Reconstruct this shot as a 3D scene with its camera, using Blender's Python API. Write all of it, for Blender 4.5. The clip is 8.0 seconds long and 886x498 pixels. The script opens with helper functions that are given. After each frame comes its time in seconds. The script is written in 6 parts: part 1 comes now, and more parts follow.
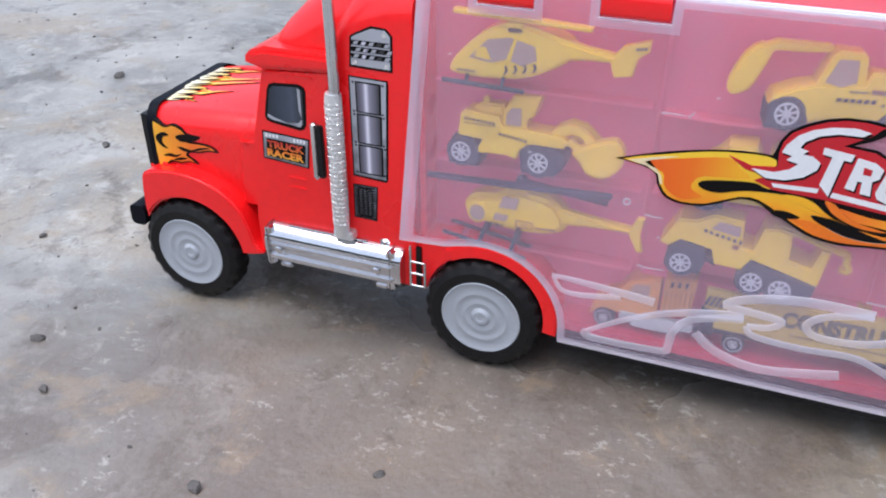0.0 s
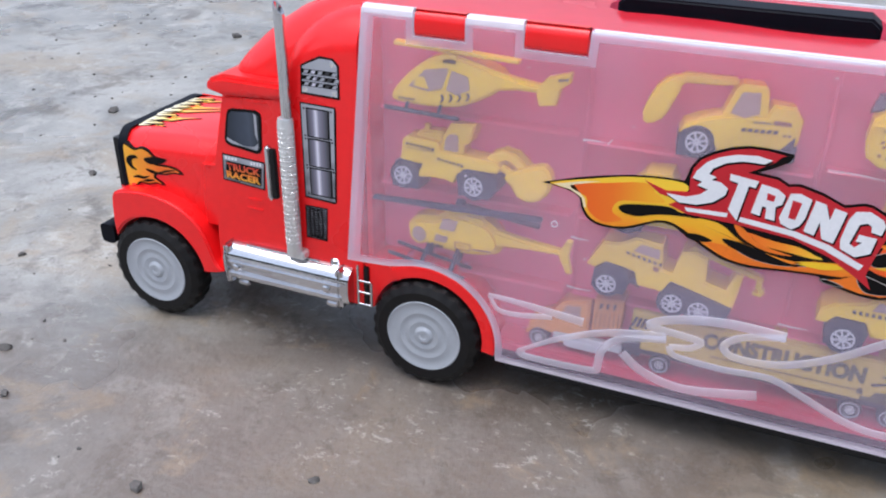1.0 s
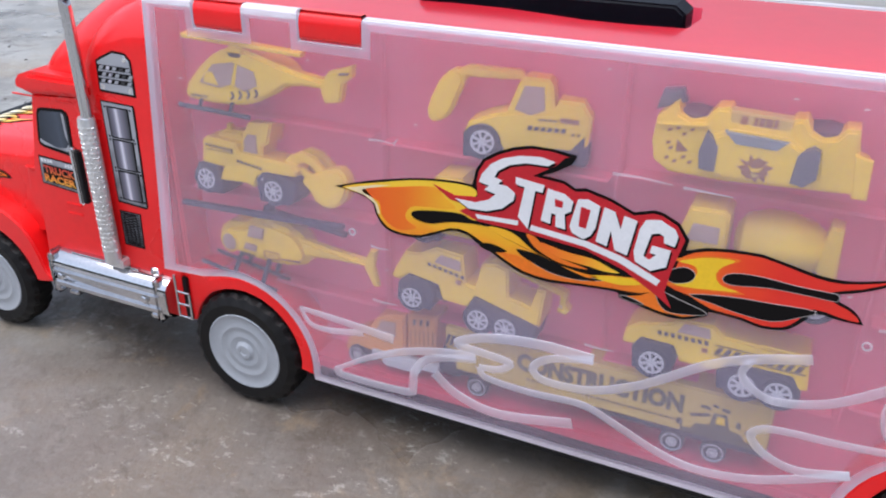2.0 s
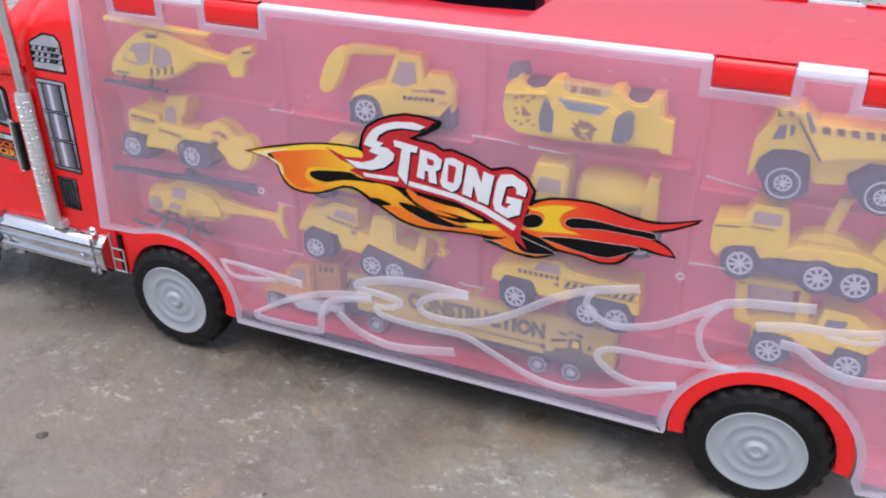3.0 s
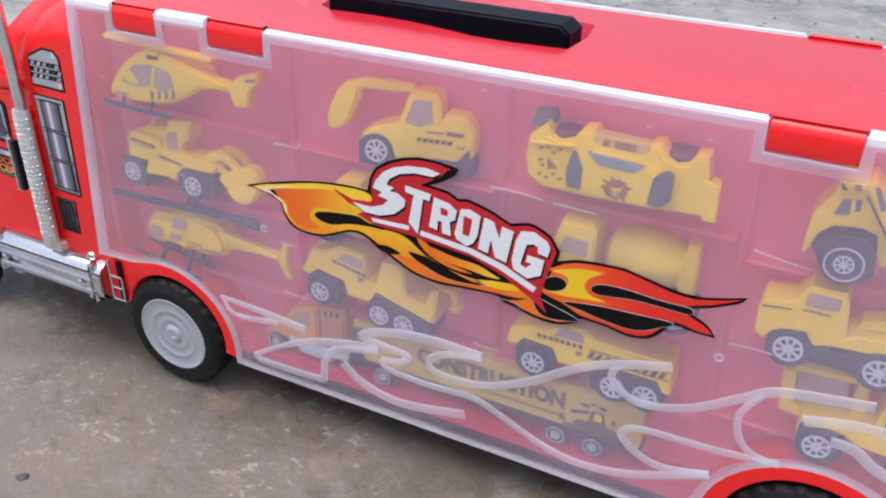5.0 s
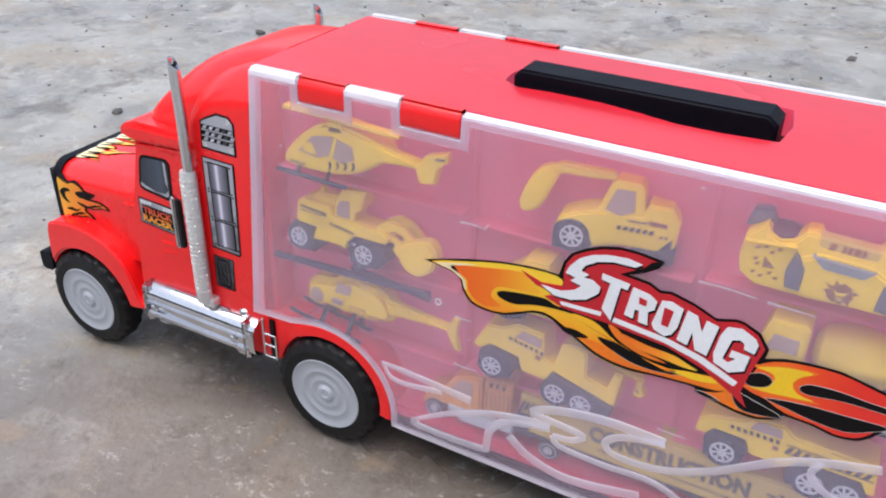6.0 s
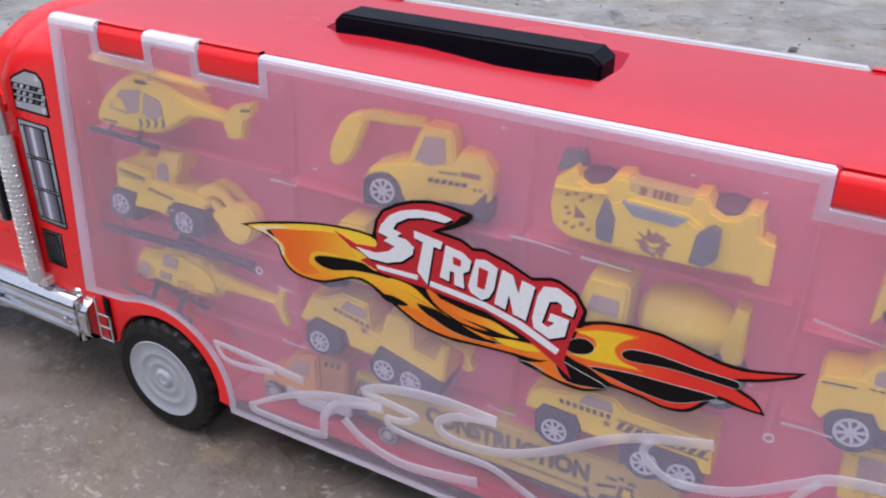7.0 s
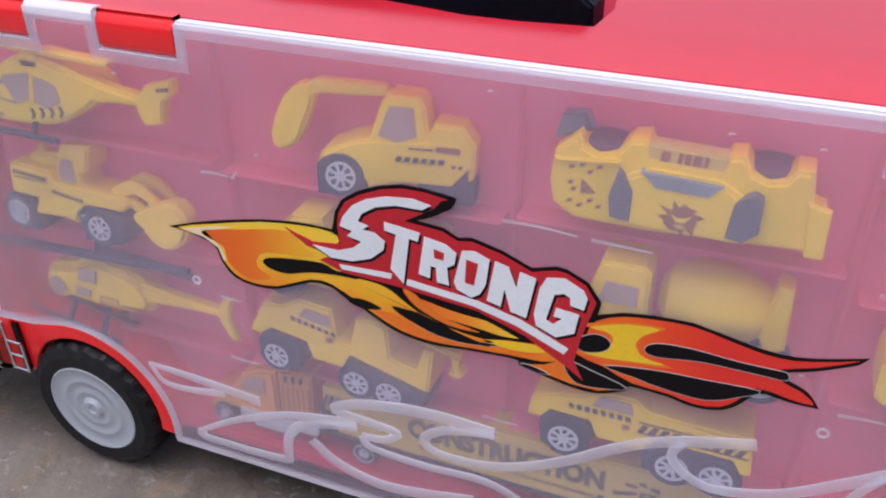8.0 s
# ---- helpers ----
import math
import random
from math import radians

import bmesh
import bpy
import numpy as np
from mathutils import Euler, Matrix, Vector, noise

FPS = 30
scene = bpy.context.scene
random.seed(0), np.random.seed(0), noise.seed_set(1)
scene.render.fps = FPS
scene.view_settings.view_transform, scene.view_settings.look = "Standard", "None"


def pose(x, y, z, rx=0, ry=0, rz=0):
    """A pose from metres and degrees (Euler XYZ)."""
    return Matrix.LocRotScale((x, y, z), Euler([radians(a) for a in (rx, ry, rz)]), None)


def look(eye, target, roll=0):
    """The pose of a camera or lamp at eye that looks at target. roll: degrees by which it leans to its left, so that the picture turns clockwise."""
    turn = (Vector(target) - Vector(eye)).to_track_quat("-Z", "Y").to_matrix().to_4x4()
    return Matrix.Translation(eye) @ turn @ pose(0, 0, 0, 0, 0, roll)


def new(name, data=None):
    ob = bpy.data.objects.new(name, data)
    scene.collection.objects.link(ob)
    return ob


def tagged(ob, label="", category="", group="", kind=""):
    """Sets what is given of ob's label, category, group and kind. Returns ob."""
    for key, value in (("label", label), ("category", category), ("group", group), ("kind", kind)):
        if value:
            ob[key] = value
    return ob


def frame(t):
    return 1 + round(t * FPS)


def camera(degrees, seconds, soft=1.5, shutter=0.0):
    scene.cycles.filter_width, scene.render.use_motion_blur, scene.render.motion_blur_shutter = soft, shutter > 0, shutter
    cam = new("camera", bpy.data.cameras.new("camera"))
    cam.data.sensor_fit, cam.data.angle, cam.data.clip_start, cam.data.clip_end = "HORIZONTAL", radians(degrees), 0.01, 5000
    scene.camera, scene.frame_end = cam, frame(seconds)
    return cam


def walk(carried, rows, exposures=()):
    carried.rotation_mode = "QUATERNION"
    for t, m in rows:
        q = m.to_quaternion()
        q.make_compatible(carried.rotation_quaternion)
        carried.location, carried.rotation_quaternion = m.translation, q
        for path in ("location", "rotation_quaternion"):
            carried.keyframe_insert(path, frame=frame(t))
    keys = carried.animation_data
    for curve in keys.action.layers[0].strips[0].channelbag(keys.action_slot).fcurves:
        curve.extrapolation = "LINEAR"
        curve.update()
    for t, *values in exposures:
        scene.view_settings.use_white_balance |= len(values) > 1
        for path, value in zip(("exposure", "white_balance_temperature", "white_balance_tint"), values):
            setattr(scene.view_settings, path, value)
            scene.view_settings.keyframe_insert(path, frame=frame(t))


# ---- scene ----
cam = camera(54.8, 8.0, soft=2.0)
PATH = [
    (0, (0.1556, -0.3672, 0.3107), (-0.4229, 1.1393, -0.6922), 0.07),
    (0.3, (0.1565, -0.3680, 0.3070), (-0.4732, 1.1372, -0.6666), 0.27),
    (0.5, (0.1591, -0.3709, 0.3036), (-0.4805, 1.1645, -0.6148), 0.47),
    (0.7, (0.1816, -0.3787, 0.3029), (-0.4426, 1.1781, -0.5895), 0.70),
    (1, (0.2015, -0.3805, 0.3075), (-0.4242, 1.1707, -0.5938), 1.01),
    (1.3, (0.2235, -0.3624, 0.2895), (-0.4534, 1.1804, -0.5889), 1.06),
    (1.5, (0.2496, -0.3480, 0.2812), (-0.4550, 1.1934, -0.5777), 0.90),
    (1.8, (0.2830, -0.3188, 0.2873), (-0.4294, 1.2132, -0.5817), 0.37),
    (2, (0.2964, -0.3056, 0.2909), (-0.4131, 1.2227, -0.5871), 0.15),
    (2.2, (0.3083, -0.3006, 0.2881), (-0.3707, 1.2381, -0.5958), -0.01),
    (3.3, (0.3677, -0.3553, 0.3187), (-0.2615, 1.1630, -0.6346), 0.12),
    (3.5, (0.3728, -0.3578, 0.3184), (-0.2754, 1.1548, -0.6313), -0.03),
    (4, (0.3559, -0.3637, 0.3231), (-0.3416, 1.1268, -0.6266), 0.06),
    (4.2, (0.3473, -0.3543, 0.3223), (-0.3299, 1.1482, -0.6232), 1.02),
    (5.3, (0.3461, -0.2797, 0.3100), (-0.4084, 1.1814, -0.6419), 1.02),
    (5.5, (0.3285, -0.2783, 0.3035), (-0.4498, 1.1752, -0.6407), 0.90),
    (5.8, (0.2995, -0.2985, 0.3292), (-0.4469, 1.1558, -0.6392), 1.16),
    (6, (0.2732, -0.3056, 0.3467), (-0.4992, 1.1414, -0.6123), 1.37),
    (6.2, (0.2761, -0.3171, 0.3576), (-0.4706, 1.1289, -0.6229), 0.89),
    (6.5, (0.3160, -0.3017, 0.3302), (-0.4317, 1.1764, -0.6004), 1.91),
    (6.8, (0.3282, -0.2750, 0.3135), (-0.4236, 1.2003, -0.6184), 1.83),
    (7, (0.3303, -0.2527, 0.3109), (-0.4307, 1.2185, -0.6200), 1.43),
    (7.2, (0.3332, -0.2335, 0.3160), (-0.4311, 1.2362, -0.6146), 0.26),
    (7.5, (0.3207, -0.2321, 0.3046), (-0.4179, 1.2143, -0.6814), -1.45),
    (7.7, (0.3051, -0.2321, 0.3022), (-0.3752, 1.2356, -0.6943), -1.21),
    (8, (0.2928, -0.2130, 0.2931), (-0.3070, 1.2823, -0.7139), -0.44),
]
EXPOSURE = [(0.0, 0.73, 5850, 12), (2.2, 0.66, 5950, 12), (3.5, 0.79, 6050, 12), (4.2, 0.76, 6050, 12), (5.5, 0.66, 6150, 12), (6.0, 0.73, 6150, 12), (6.5, 0.57, 6150, 14), (7.2, 0.46, 6050, 16), (8.0, 0.46, 6000, 16)]
walk(cam, [(t, look(eye, target, roll)) for t, eye, target, roll in PATH], EXPOSURE)

# ---- light ----
world = bpy.data.worlds.new("overcast_sky")
scene.world = world
world.use_nodes = True
wn, wl = world.node_tree.nodes, world.node_tree.links
sky = wn.new("ShaderNodeTexSky")
sky.sky_type, sky.sun_disc = "NISHITA", False
sky.sun_elevation, sky.sun_rotation = radians(75), radians(205)
sky.air_density, sky.dust_density = 1.0, 3.0
grey = wn.new("ShaderNodeHueSaturation")
grey.inputs["Saturation"].default_value = 0.5
wl.new(sky.outputs[0], grey.inputs["Color"])
wl.new(grey.outputs[0], wn["Background"].inputs["Color"])
wn["Background"].inputs["Strength"].default_value = 0.15

sun_data = bpy.data.lights.new("sun", "SUN")
sun_data.energy, sun_data.angle, sun_data.color = 1.42, radians(55), (1.0, 0.96, 0.92)
sun_ob = new("sun", sun_data)
sun_ob.matrix_world = look((-0.2, -0.3, 2.2), (0.1, 0.05, 0))


# ---- materials ----
GZ = -5.2  # level of the yard, millimetres


def mat(name, color, rough=0.4, metal=0.0, grain=0.0, scale=60.0, bump=0.0, coat=0.0, spec=0.5, low=None):
    """A surface with grain at two scales: colour varies by grain, relief by bump, gloss a little with both."""
    m = bpy.data.materials.new(name)
    m.use_nodes = True
    n, l = m.node_tree.nodes, m.node_tree.links
    b = n["Principled BSDF"]
    b.inputs["Metallic"].default_value = metal
    b.inputs["Roughness"].default_value = rough
    b.inputs["Coat Weight"].default_value = coat
    b.inputs["Coat Roughness"].default_value = 0.12
    b.inputs["Specular IOR Level"].default_value = spec
    tex = n.new("ShaderNodeTexCoord")
    fine, broad = n.new("ShaderNodeTexNoise"), n.new("ShaderNodeTexNoise")
    fine.inputs["Scale"].default_value, broad.inputs["Scale"].default_value = scale * 12, scale
    fine.inputs["Detail"].default_value = broad.inputs["Detail"].default_value = 3
    for t in (fine, broad):
        l.new(tex.outputs["Object"], t.inputs["Vector"])
    both = n.new("ShaderNodeMath")
    both.operation = "MULTIPLY"
    l.new(fine.outputs["Fac"], both.inputs[0])
    l.new(broad.outputs["Fac"], both.inputs[1])
    spread = n.new("ShaderNodeMapRange")
    spread.inputs["From Min"].default_value, spread.inputs["From Max"].default_value = 0.12, 0.4
    l.new(both.outputs[0], spread.inputs["Value"])
    mix = n.new("ShaderNodeMix")
    mix.data_type = "RGBA"
    low = low or tuple(c * (1 - grain) for c in color)
    mix.inputs["A"].default_value, mix.inputs["B"].default_value = (*low, 1), (*color, 1)
    l.new(spread.outputs[0], mix.inputs["Factor"])
    l.new(mix.outputs["Result"], b.inputs["Base Color"])
    gloss = n.new("ShaderNodeMapRange")
    gloss.inputs["To Min"].default_value, gloss.inputs["To Max"].default_value = rough * 0.8, min(1, rough * 1.25)
    l.new(broad.outputs["Fac"], gloss.inputs["Value"])
    l.new(gloss.outputs[0], b.inputs["Roughness"])
    if bump:
        bp = n.new("ShaderNodeBump")
        bp.inputs["Strength"].default_value, bp.inputs["Distance"].default_value = bump, 0.0008
        l.new(both.outputs[0], bp.inputs["Height"])
        l.new(bp.outputs[0], b.inputs["Normal"])
    return m


def fade(name, axis, start, end, stops, rough=0.35, scale=0.0):
    """Printed ink whose colour runs along one axis of the thing from start to end (metres)."""
    m = bpy.data.materials.new(name)
    m.use_nodes = True
    n, l = m.node_tree.nodes, m.node_tree.links
    b = n["Principled BSDF"]
    b.inputs["Roughness"].default_value = rough
    tex, sep = n.new("ShaderNodeTexCoord"), n.new("ShaderNodeSeparateXYZ")
    l.new(tex.outputs["Object"], sep.inputs[0])
    rng = n.new("ShaderNodeMapRange")
    rng.inputs["From Min"].default_value, rng.inputs["From Max"].default_value = start, end
    l.new(sep.outputs["XYZ".index(axis)], rng.inputs["Value"])
    noise_t = n.new("ShaderNodeTexNoise")
    noise_t.inputs["Scale"].default_value = 90
    l.new(tex.outputs["Object"], noise_t.inputs["Vector"])
    add = n.new("ShaderNodeMath")
    add.operation = "MULTIPLY_ADD"
    add.inputs[1].default_value = scale
    l.new(noise_t.outputs["Fac"], add.inputs[0])
    l.new(rng.outputs[0], add.inputs[2])
    ramp = n.new("ShaderNodeValToRGB")
    while len(ramp.color_ramp.elements) < len(stops):
        ramp.color_ramp.elements.new(0.5)
    for e, (p, c) in zip(ramp.color_ramp.elements, stops):
        e.position, e.color = p, (*c, 1)
    l.new(add.outputs[0], ramp.inputs[0])
    l.new(ramp.outputs[0], b.inputs["Base Color"])
    return m


def frosted(name, clear, rough, tint=(0.92, 0.76, 0.92)):
    """Milky translucent plastic: part passes softly through, part is scattered."""
    m = bpy.data.materials.new(name)
    m.use_nodes = True
    n, l = m.node_tree.nodes, m.node_tree.links
    n.remove(n["Principled BSDF"])
    out = n["Material Output"]
    see = n.new("ShaderNodeBsdfRefraction")
    see.inputs["IOR"].default_value, see.inputs["Roughness"].default_value = 1.35, rough
    dif, trl, gls = n.new("ShaderNodeBsdfDiffuse"), n.new("ShaderNodeBsdfTranslucent"), n.new("ShaderNodeBsdfGlossy")
    dif.inputs["Color"].default_value = trl.inputs["Color"].default_value = (*tint, 1)
    gls.inputs["Roughness"].default_value = 0.38
    tex, cloud = n.new("ShaderNodeTexCoord"), n.new("ShaderNodeTexNoise")
    cloud.inputs["Scale"].default_value, cloud.inputs["Detail"].default_value = 14, 5
    l.new(tex.outputs["Object"], cloud.inputs["Vector"])
    scat, body, skin = (n.new("ShaderNodeMixShader") for _ in range(3))
    scat.inputs[0].default_value = 0.35
    l.new(dif.outputs[0], scat.inputs[1])
    l.new(trl.outputs[0], scat.inputs[2])
    rng = n.new("ShaderNodeMapRange")
    rng.inputs["From Min"].default_value, rng.inputs["From Max"].default_value = 0.3, 0.7
    rng.inputs["To Min"].default_value, rng.inputs["To Max"].default_value = clear - 0.04, clear + 0.04
    l.new(cloud.outputs["Fac"], rng.inputs["Value"])
    l.new(rng.outputs[0], body.inputs[0])
    l.new(scat.outputs[0], body.inputs[1])
    l.new(see.outputs[0], body.inputs[2])
    fres = n.new("ShaderNodeFresnel")
    fres.inputs["IOR"].default_value = 1.52
    l.new(fres.outputs[0], skin.inputs[0])
    l.new(body.outputs[0], skin.inputs[1])
    l.new(gls.outputs[0], skin.inputs[2])
    l.new(skin.outputs[0], out.inputs["Surface"])
    return m


def concrete():
    """Worn yard concrete: grey cement, ochre dust in patches, pale scuffs, dark grit, damp sheen."""
    m = bpy.data.materials.new("yard_concrete")
    m.use_nodes = True
    n, l = m.node_tree.nodes, m.node_tree.links
    b = n["Principled BSDF"]
    b.inputs["Specular IOR Level"].default_value = 0.9
    tex = n.new("ShaderNodeTexCoord")

    def cloud(scale, detail=5, rough=0.6, stretch=(1, 1, 1), warp=0.0):
        mp, t = n.new("ShaderNodeMapping"), n.new("ShaderNodeTexNoise")
        mp.inputs["Scale"].default_value = stretch
        t.inputs["Scale"].default_value, t.inputs["Detail"].default_value = scale, detail
        t.inputs["Roughness"].default_value, t.inputs["Distortion"].default_value = rough, warp
        l.new(tex.outputs["Object"], mp.inputs[0])
        l.new(mp.outputs[0], t.inputs["Vector"])
        return t.outputs["Fac"]

    def ramp(fac, lo, hi):
        r = n.new("ShaderNodeMapRange")
        r.interpolation_type = "SMOOTHSTEP"
        r.inputs["From Min"].default_value, r.inputs["From Max"].default_value = lo, hi
        l.new(fac, r.inputs["Value"])
        return r.outputs[0]

    def blend(fac, a, c):
        x = n.new("ShaderNodeMix")
        x.data_type = "RGBA"
        l.new(fac, x.inputs["Factor"])
        for sock, v in (("A", a), ("B", c)):
            if isinstance(v, tuple):
                x.inputs[sock].default_value = (*v, 1)
            else:
                l.new(v, x.inputs[sock])
        return x.outputs["Result"]

    def times(a, c):
        x = n.new("ShaderNodeMath")
        x.operation = "MULTIPLY"
        l.new(a, x.inputs[0])
        if isinstance(c, float):
            x.inputs[1].default_value = c
        else:
            l.new(c, x.inputs[1])
        return x.outputs[0]

    base = blend(ramp(cloud(9, 8, 0.68, (1, 1, 1), 0.5), 0.38, 0.62), (0.205, 0.200, 0.182), (0.320, 0.314, 0.288))
    sand = times(ramp(cloud(6.5, 8, 0.68, (1, 1.3, 1), 0.6), 0.47, 0.64), 0.6)
    c1 = blend(sand, base, (0.285, 0.228, 0.152))
    scuff = times(ramp(cloud(34, 9, 0.74, (1, 1, 1), 0.25), 0.54, 0.62), 0.6)
    c2 = blend(scuff, c1, (0.42, 0.405, 0.37))
    damp_spots = times(ramp(cloud(16, 8, 0.7, (1, 1, 1), 0.5), 0.53, 0.63), 0.62)
    c2 = blend(damp_spots, c2, (0.075, 0.064, 0.05))
    dark = times(ramp(cloud(75, 6, 0.7), 0.57, 0.70), 0.5)
    c3 = blend(dark, c2, (0.09, 0.082, 0.075))
    # Brown patch beside the truck: brown ground, with shade there painted in too.
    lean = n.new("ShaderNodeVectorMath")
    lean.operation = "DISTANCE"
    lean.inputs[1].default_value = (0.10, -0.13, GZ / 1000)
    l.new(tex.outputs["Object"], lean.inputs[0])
    brown_shade = n.new("ShaderNodeMath")
    brown_shade.operation = "MULTIPLY_ADD"
    brown_shade.inputs[1].default_value = 0.55
    l.new(cloud(6, 6, 0.65, (1, 1, 1), 0.5), brown_shade.inputs[0])
    l.new(lean.outputs["Value"], brown_shade.inputs[2])
    c3 = blend(times(ramp(brown_shade.outputs[0], 0.72, 0.40), 0.72), c3, (0.100, 0.068, 0.045))
    fleck = times(ramp(cloud(105, 7, 0.78, (1, 1.4, 1), 0.3), 0.56, 0.63), 0.5)
    c3 = blend(times(fleck, ramp(cloud(11, 5, 0.6), 0.42, 0.6)), c3, (0.50, 0.475, 0.42))
    soil = times(ramp(cloud(58, 7, 0.75, (1.2, 1, 1), 0.4), 0.55, 0.62), 0.6)
    c3 = blend(times(soil, ramp(cloud(8, 5, 0.6, (1, 1, 1.7)), 0.44, 0.6)), c3, (0.085, 0.066, 0.048))
    rust = times(ramp(cloud(20, 7, 0.7, (1, 1.2, 1), 0.5), 0.55, 0.66), 0.38)
    c3 = blend(rust, c3, (0.30, 0.215, 0.125))
    grit = times(ramp(cloud(420, 3, 0.6), 0.5, 0.75), 0.55)
    c4 = blend(grit, c3, (0.17, 0.155, 0.14))
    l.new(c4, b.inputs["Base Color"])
    damp = n.new("ShaderNodeMapRange")
    damp.inputs["To Min"].default_value, damp.inputs["To Max"].default_value = 0.2, 0.5
    l.new(ramp(cloud(4.2, 4), 0.36, 0.62), damp.inputs["Value"])
    l.new(damp.outputs[0], b.inputs["Roughness"])
    hsum = n.new("ShaderNodeMath")
    hsum.operation = "ADD"
    l.new(cloud(150, 6, 0.7), hsum.inputs[0])
    l.new(cloud(24, 5, 0.6), hsum.inputs[1])
    bp = n.new("ShaderNodeBump")
    bp.inputs["Strength"].default_value, bp.inputs["Distance"].default_value = 0.4, 0.0022
    l.new(hsum.outputs[0], bp.inputs["Height"])
    l.new(bp.outputs[0], b.inputs["Normal"])
    return m


RED = mat("red_plastic", (0.88, 0.009, 0.010), 0.28, grain=0.08, scale=18, bump=0.04, coat=0.2, spec=0.45)
# Lighter, pinker copy of the body red: sky sheen put into the colour.
ROOF = mat("sky_lit_red_roof", (0.98, 0.030, 0.050), 0.26, grain=0.12, scale=9, bump=0.10, coat=0.6, spec=0.5)


def see_light(m, color, share):
    """Lets light soak through a thin plastic wall."""
    n, l = m.node_tree.nodes, m.node_tree.links
    glow, mix = n.new("ShaderNodeBsdfTranslucent"), n.new("ShaderNodeMixShader")
    glow.inputs["Color"].default_value, mix.inputs[0].default_value = (*color, 1), share
    l.new(n["Principled BSDF"].outputs[0], mix.inputs[1])
    l.new(glow.outputs[0], mix.inputs[2])
    l.new(mix.outputs[0], n["Material Output"].inputs["Surface"])


see_light(ROOF, (1.0, 0.42, 0.60), 0.42)
RED_IN = mat("red_tray_plastic", (0.99, 0.27, 0.40), 0.5, grain=0.08, scale=20, bump=0.04, spec=0.5)
see_light(RED_IN, (0.98, 0.29, 0.43), 0.45)
# Darker copy of the tray red: shade low in the tray painted in.
TRAY_SHADED = mat("shaded_crimson_tray", (0.62, 0.05, 0.10), 0.5, grain=0.1, scale=20, bump=0.04)
TYRE = mat("tyre_rubber", (0.006, 0.006, 0.007), 0.5, grain=0.4, scale=60, bump=0.3, low=(0.010, 0.009, 0.008), spec=0.22)
HUB = mat("silver_plastic", (0.40, 0.42, 0.445), 0.4, metal=0.1, grain=0.08, scale=40, bump=0.05)
CHROME = mat("chrome_plating", (0.66, 0.665, 0.68), 0.06, metal=1.0, grain=0.12, scale=50, bump=0.12)
STEEL = mat("satin_silver", (0.80, 0.80, 0.78), 0.25, metal=0.6, grain=0.12, scale=60, bump=0.1)
BLACK = mat("black_plastic", (0.008, 0.008, 0.009), 0.45, grain=0.3, scale=50, bump=0.05, spec=0.25)
NAVY = mat("dark_blue_black_plastic", (0.005, 0.006, 0.010), 0.42, grain=0.25, scale=40, bump=0.05, spec=0.08)
YELLOW = mat("yellow_toy_plastic", (0.95, 0.67, 0.010), 0.35, grain=0.10, scale=50, bump=0.04)
# Duller yellow: haze and dimness deep in the tray are painted in.
PALEY = mat("hazed_yellow_plastic", (0.66, 0.50, 0.11), 0.45, grain=0.12, scale=40, bump=0.04)
ORANGE = mat("orange_toy_plastic", (0.74, 0.34, 0.09), 0.38, grain=0.1, scale=50, bump=0.04)
SMOKE = mat("smoky_toy_window", (0.46, 0.34, 0.29), 0.2, grain=0.2, scale=60)
SIDEGLASS = mat("blue_grey_toy_window", (0.27, 0.33, 0.37), 0.15, grain=0.3, scale=60)
TINTED = mat("dark_toy_window", (0.13, 0.14, 0.17), 0.2, grain=0.2, scale=60)
DARK = mat("dark_toy_chassis", (0.006, 0.028, 0.058), 0.5, grain=0.3, scale=70, bump=0.1)
RIM = mat("white_silver_toy_rim", (0.60, 0.64, 0.70), 0.35, metal=0.2, grain=0.06, scale=70)
GREENINK = mat("dark_green_print_ink", (0.10, 0.11, 0.065), 0.5, grain=0.3, scale=120)
PRINT = mat("dark_print_ink", (0.05, 0.04, 0.035), 0.5, grain=0.3, scale=120)
BROWN = mat("red_brown_print_ink", (0.34, 0.14, 0.05), 0.5, grain=0.3, scale=120)
MILK = frosted("frosted_clear_plastic", 0.856, 0.165, (0.94, 0.76, 0.95))
MILK_EDGE = frosted("milky_border_plastic", 0.87, 0.28, (0.90, 0.80, 0.92))
MILK_RIM = frosted("milky_plastic_edge", 0.90, 0.3, (0.90, 0.86, 0.93))
MILK_RIB = frosted("white_raised_plastic", 0.75, 0.35, (0.92, 0.88, 0.93))
MILK_TAB = frosted("white_hinge_plastic", 0.06, 0.35, (0.92, 0.9, 0.93))
INK = mat("black_sticker_ink", (0.006, 0.005, 0.005), 0.5, grain=0.2, scale=90, spec=0.12)
CRIMSON = mat("crimson_sticker_ink", (0.55, 0.010, 0.02), 0.3, grain=0.12, scale=60)
WHITE = mat("white_sticker_ink", (0.80, 0.80, 0.80), 0.3, grain=0.08, scale=60)
YINK = mat("yellow_sticker_ink", (0.90, 0.56, 0.015), 0.3, grain=0.1, scale=60)
OINK = mat("orange_sticker_ink", (0.86, 0.19, 0.008), 0.3, grain=0.12, scale=60)
GROUND = concrete()
WALL = mat("added_dull_wall", (0.16, 0.15, 0.13), 0.9, grain=0.4, scale=1.5, bump=0.3)
STONE = mat("grit_stone", (0.13, 0.12, 0.11), 0.8, grain=0.5, scale=60, bump=0.5)


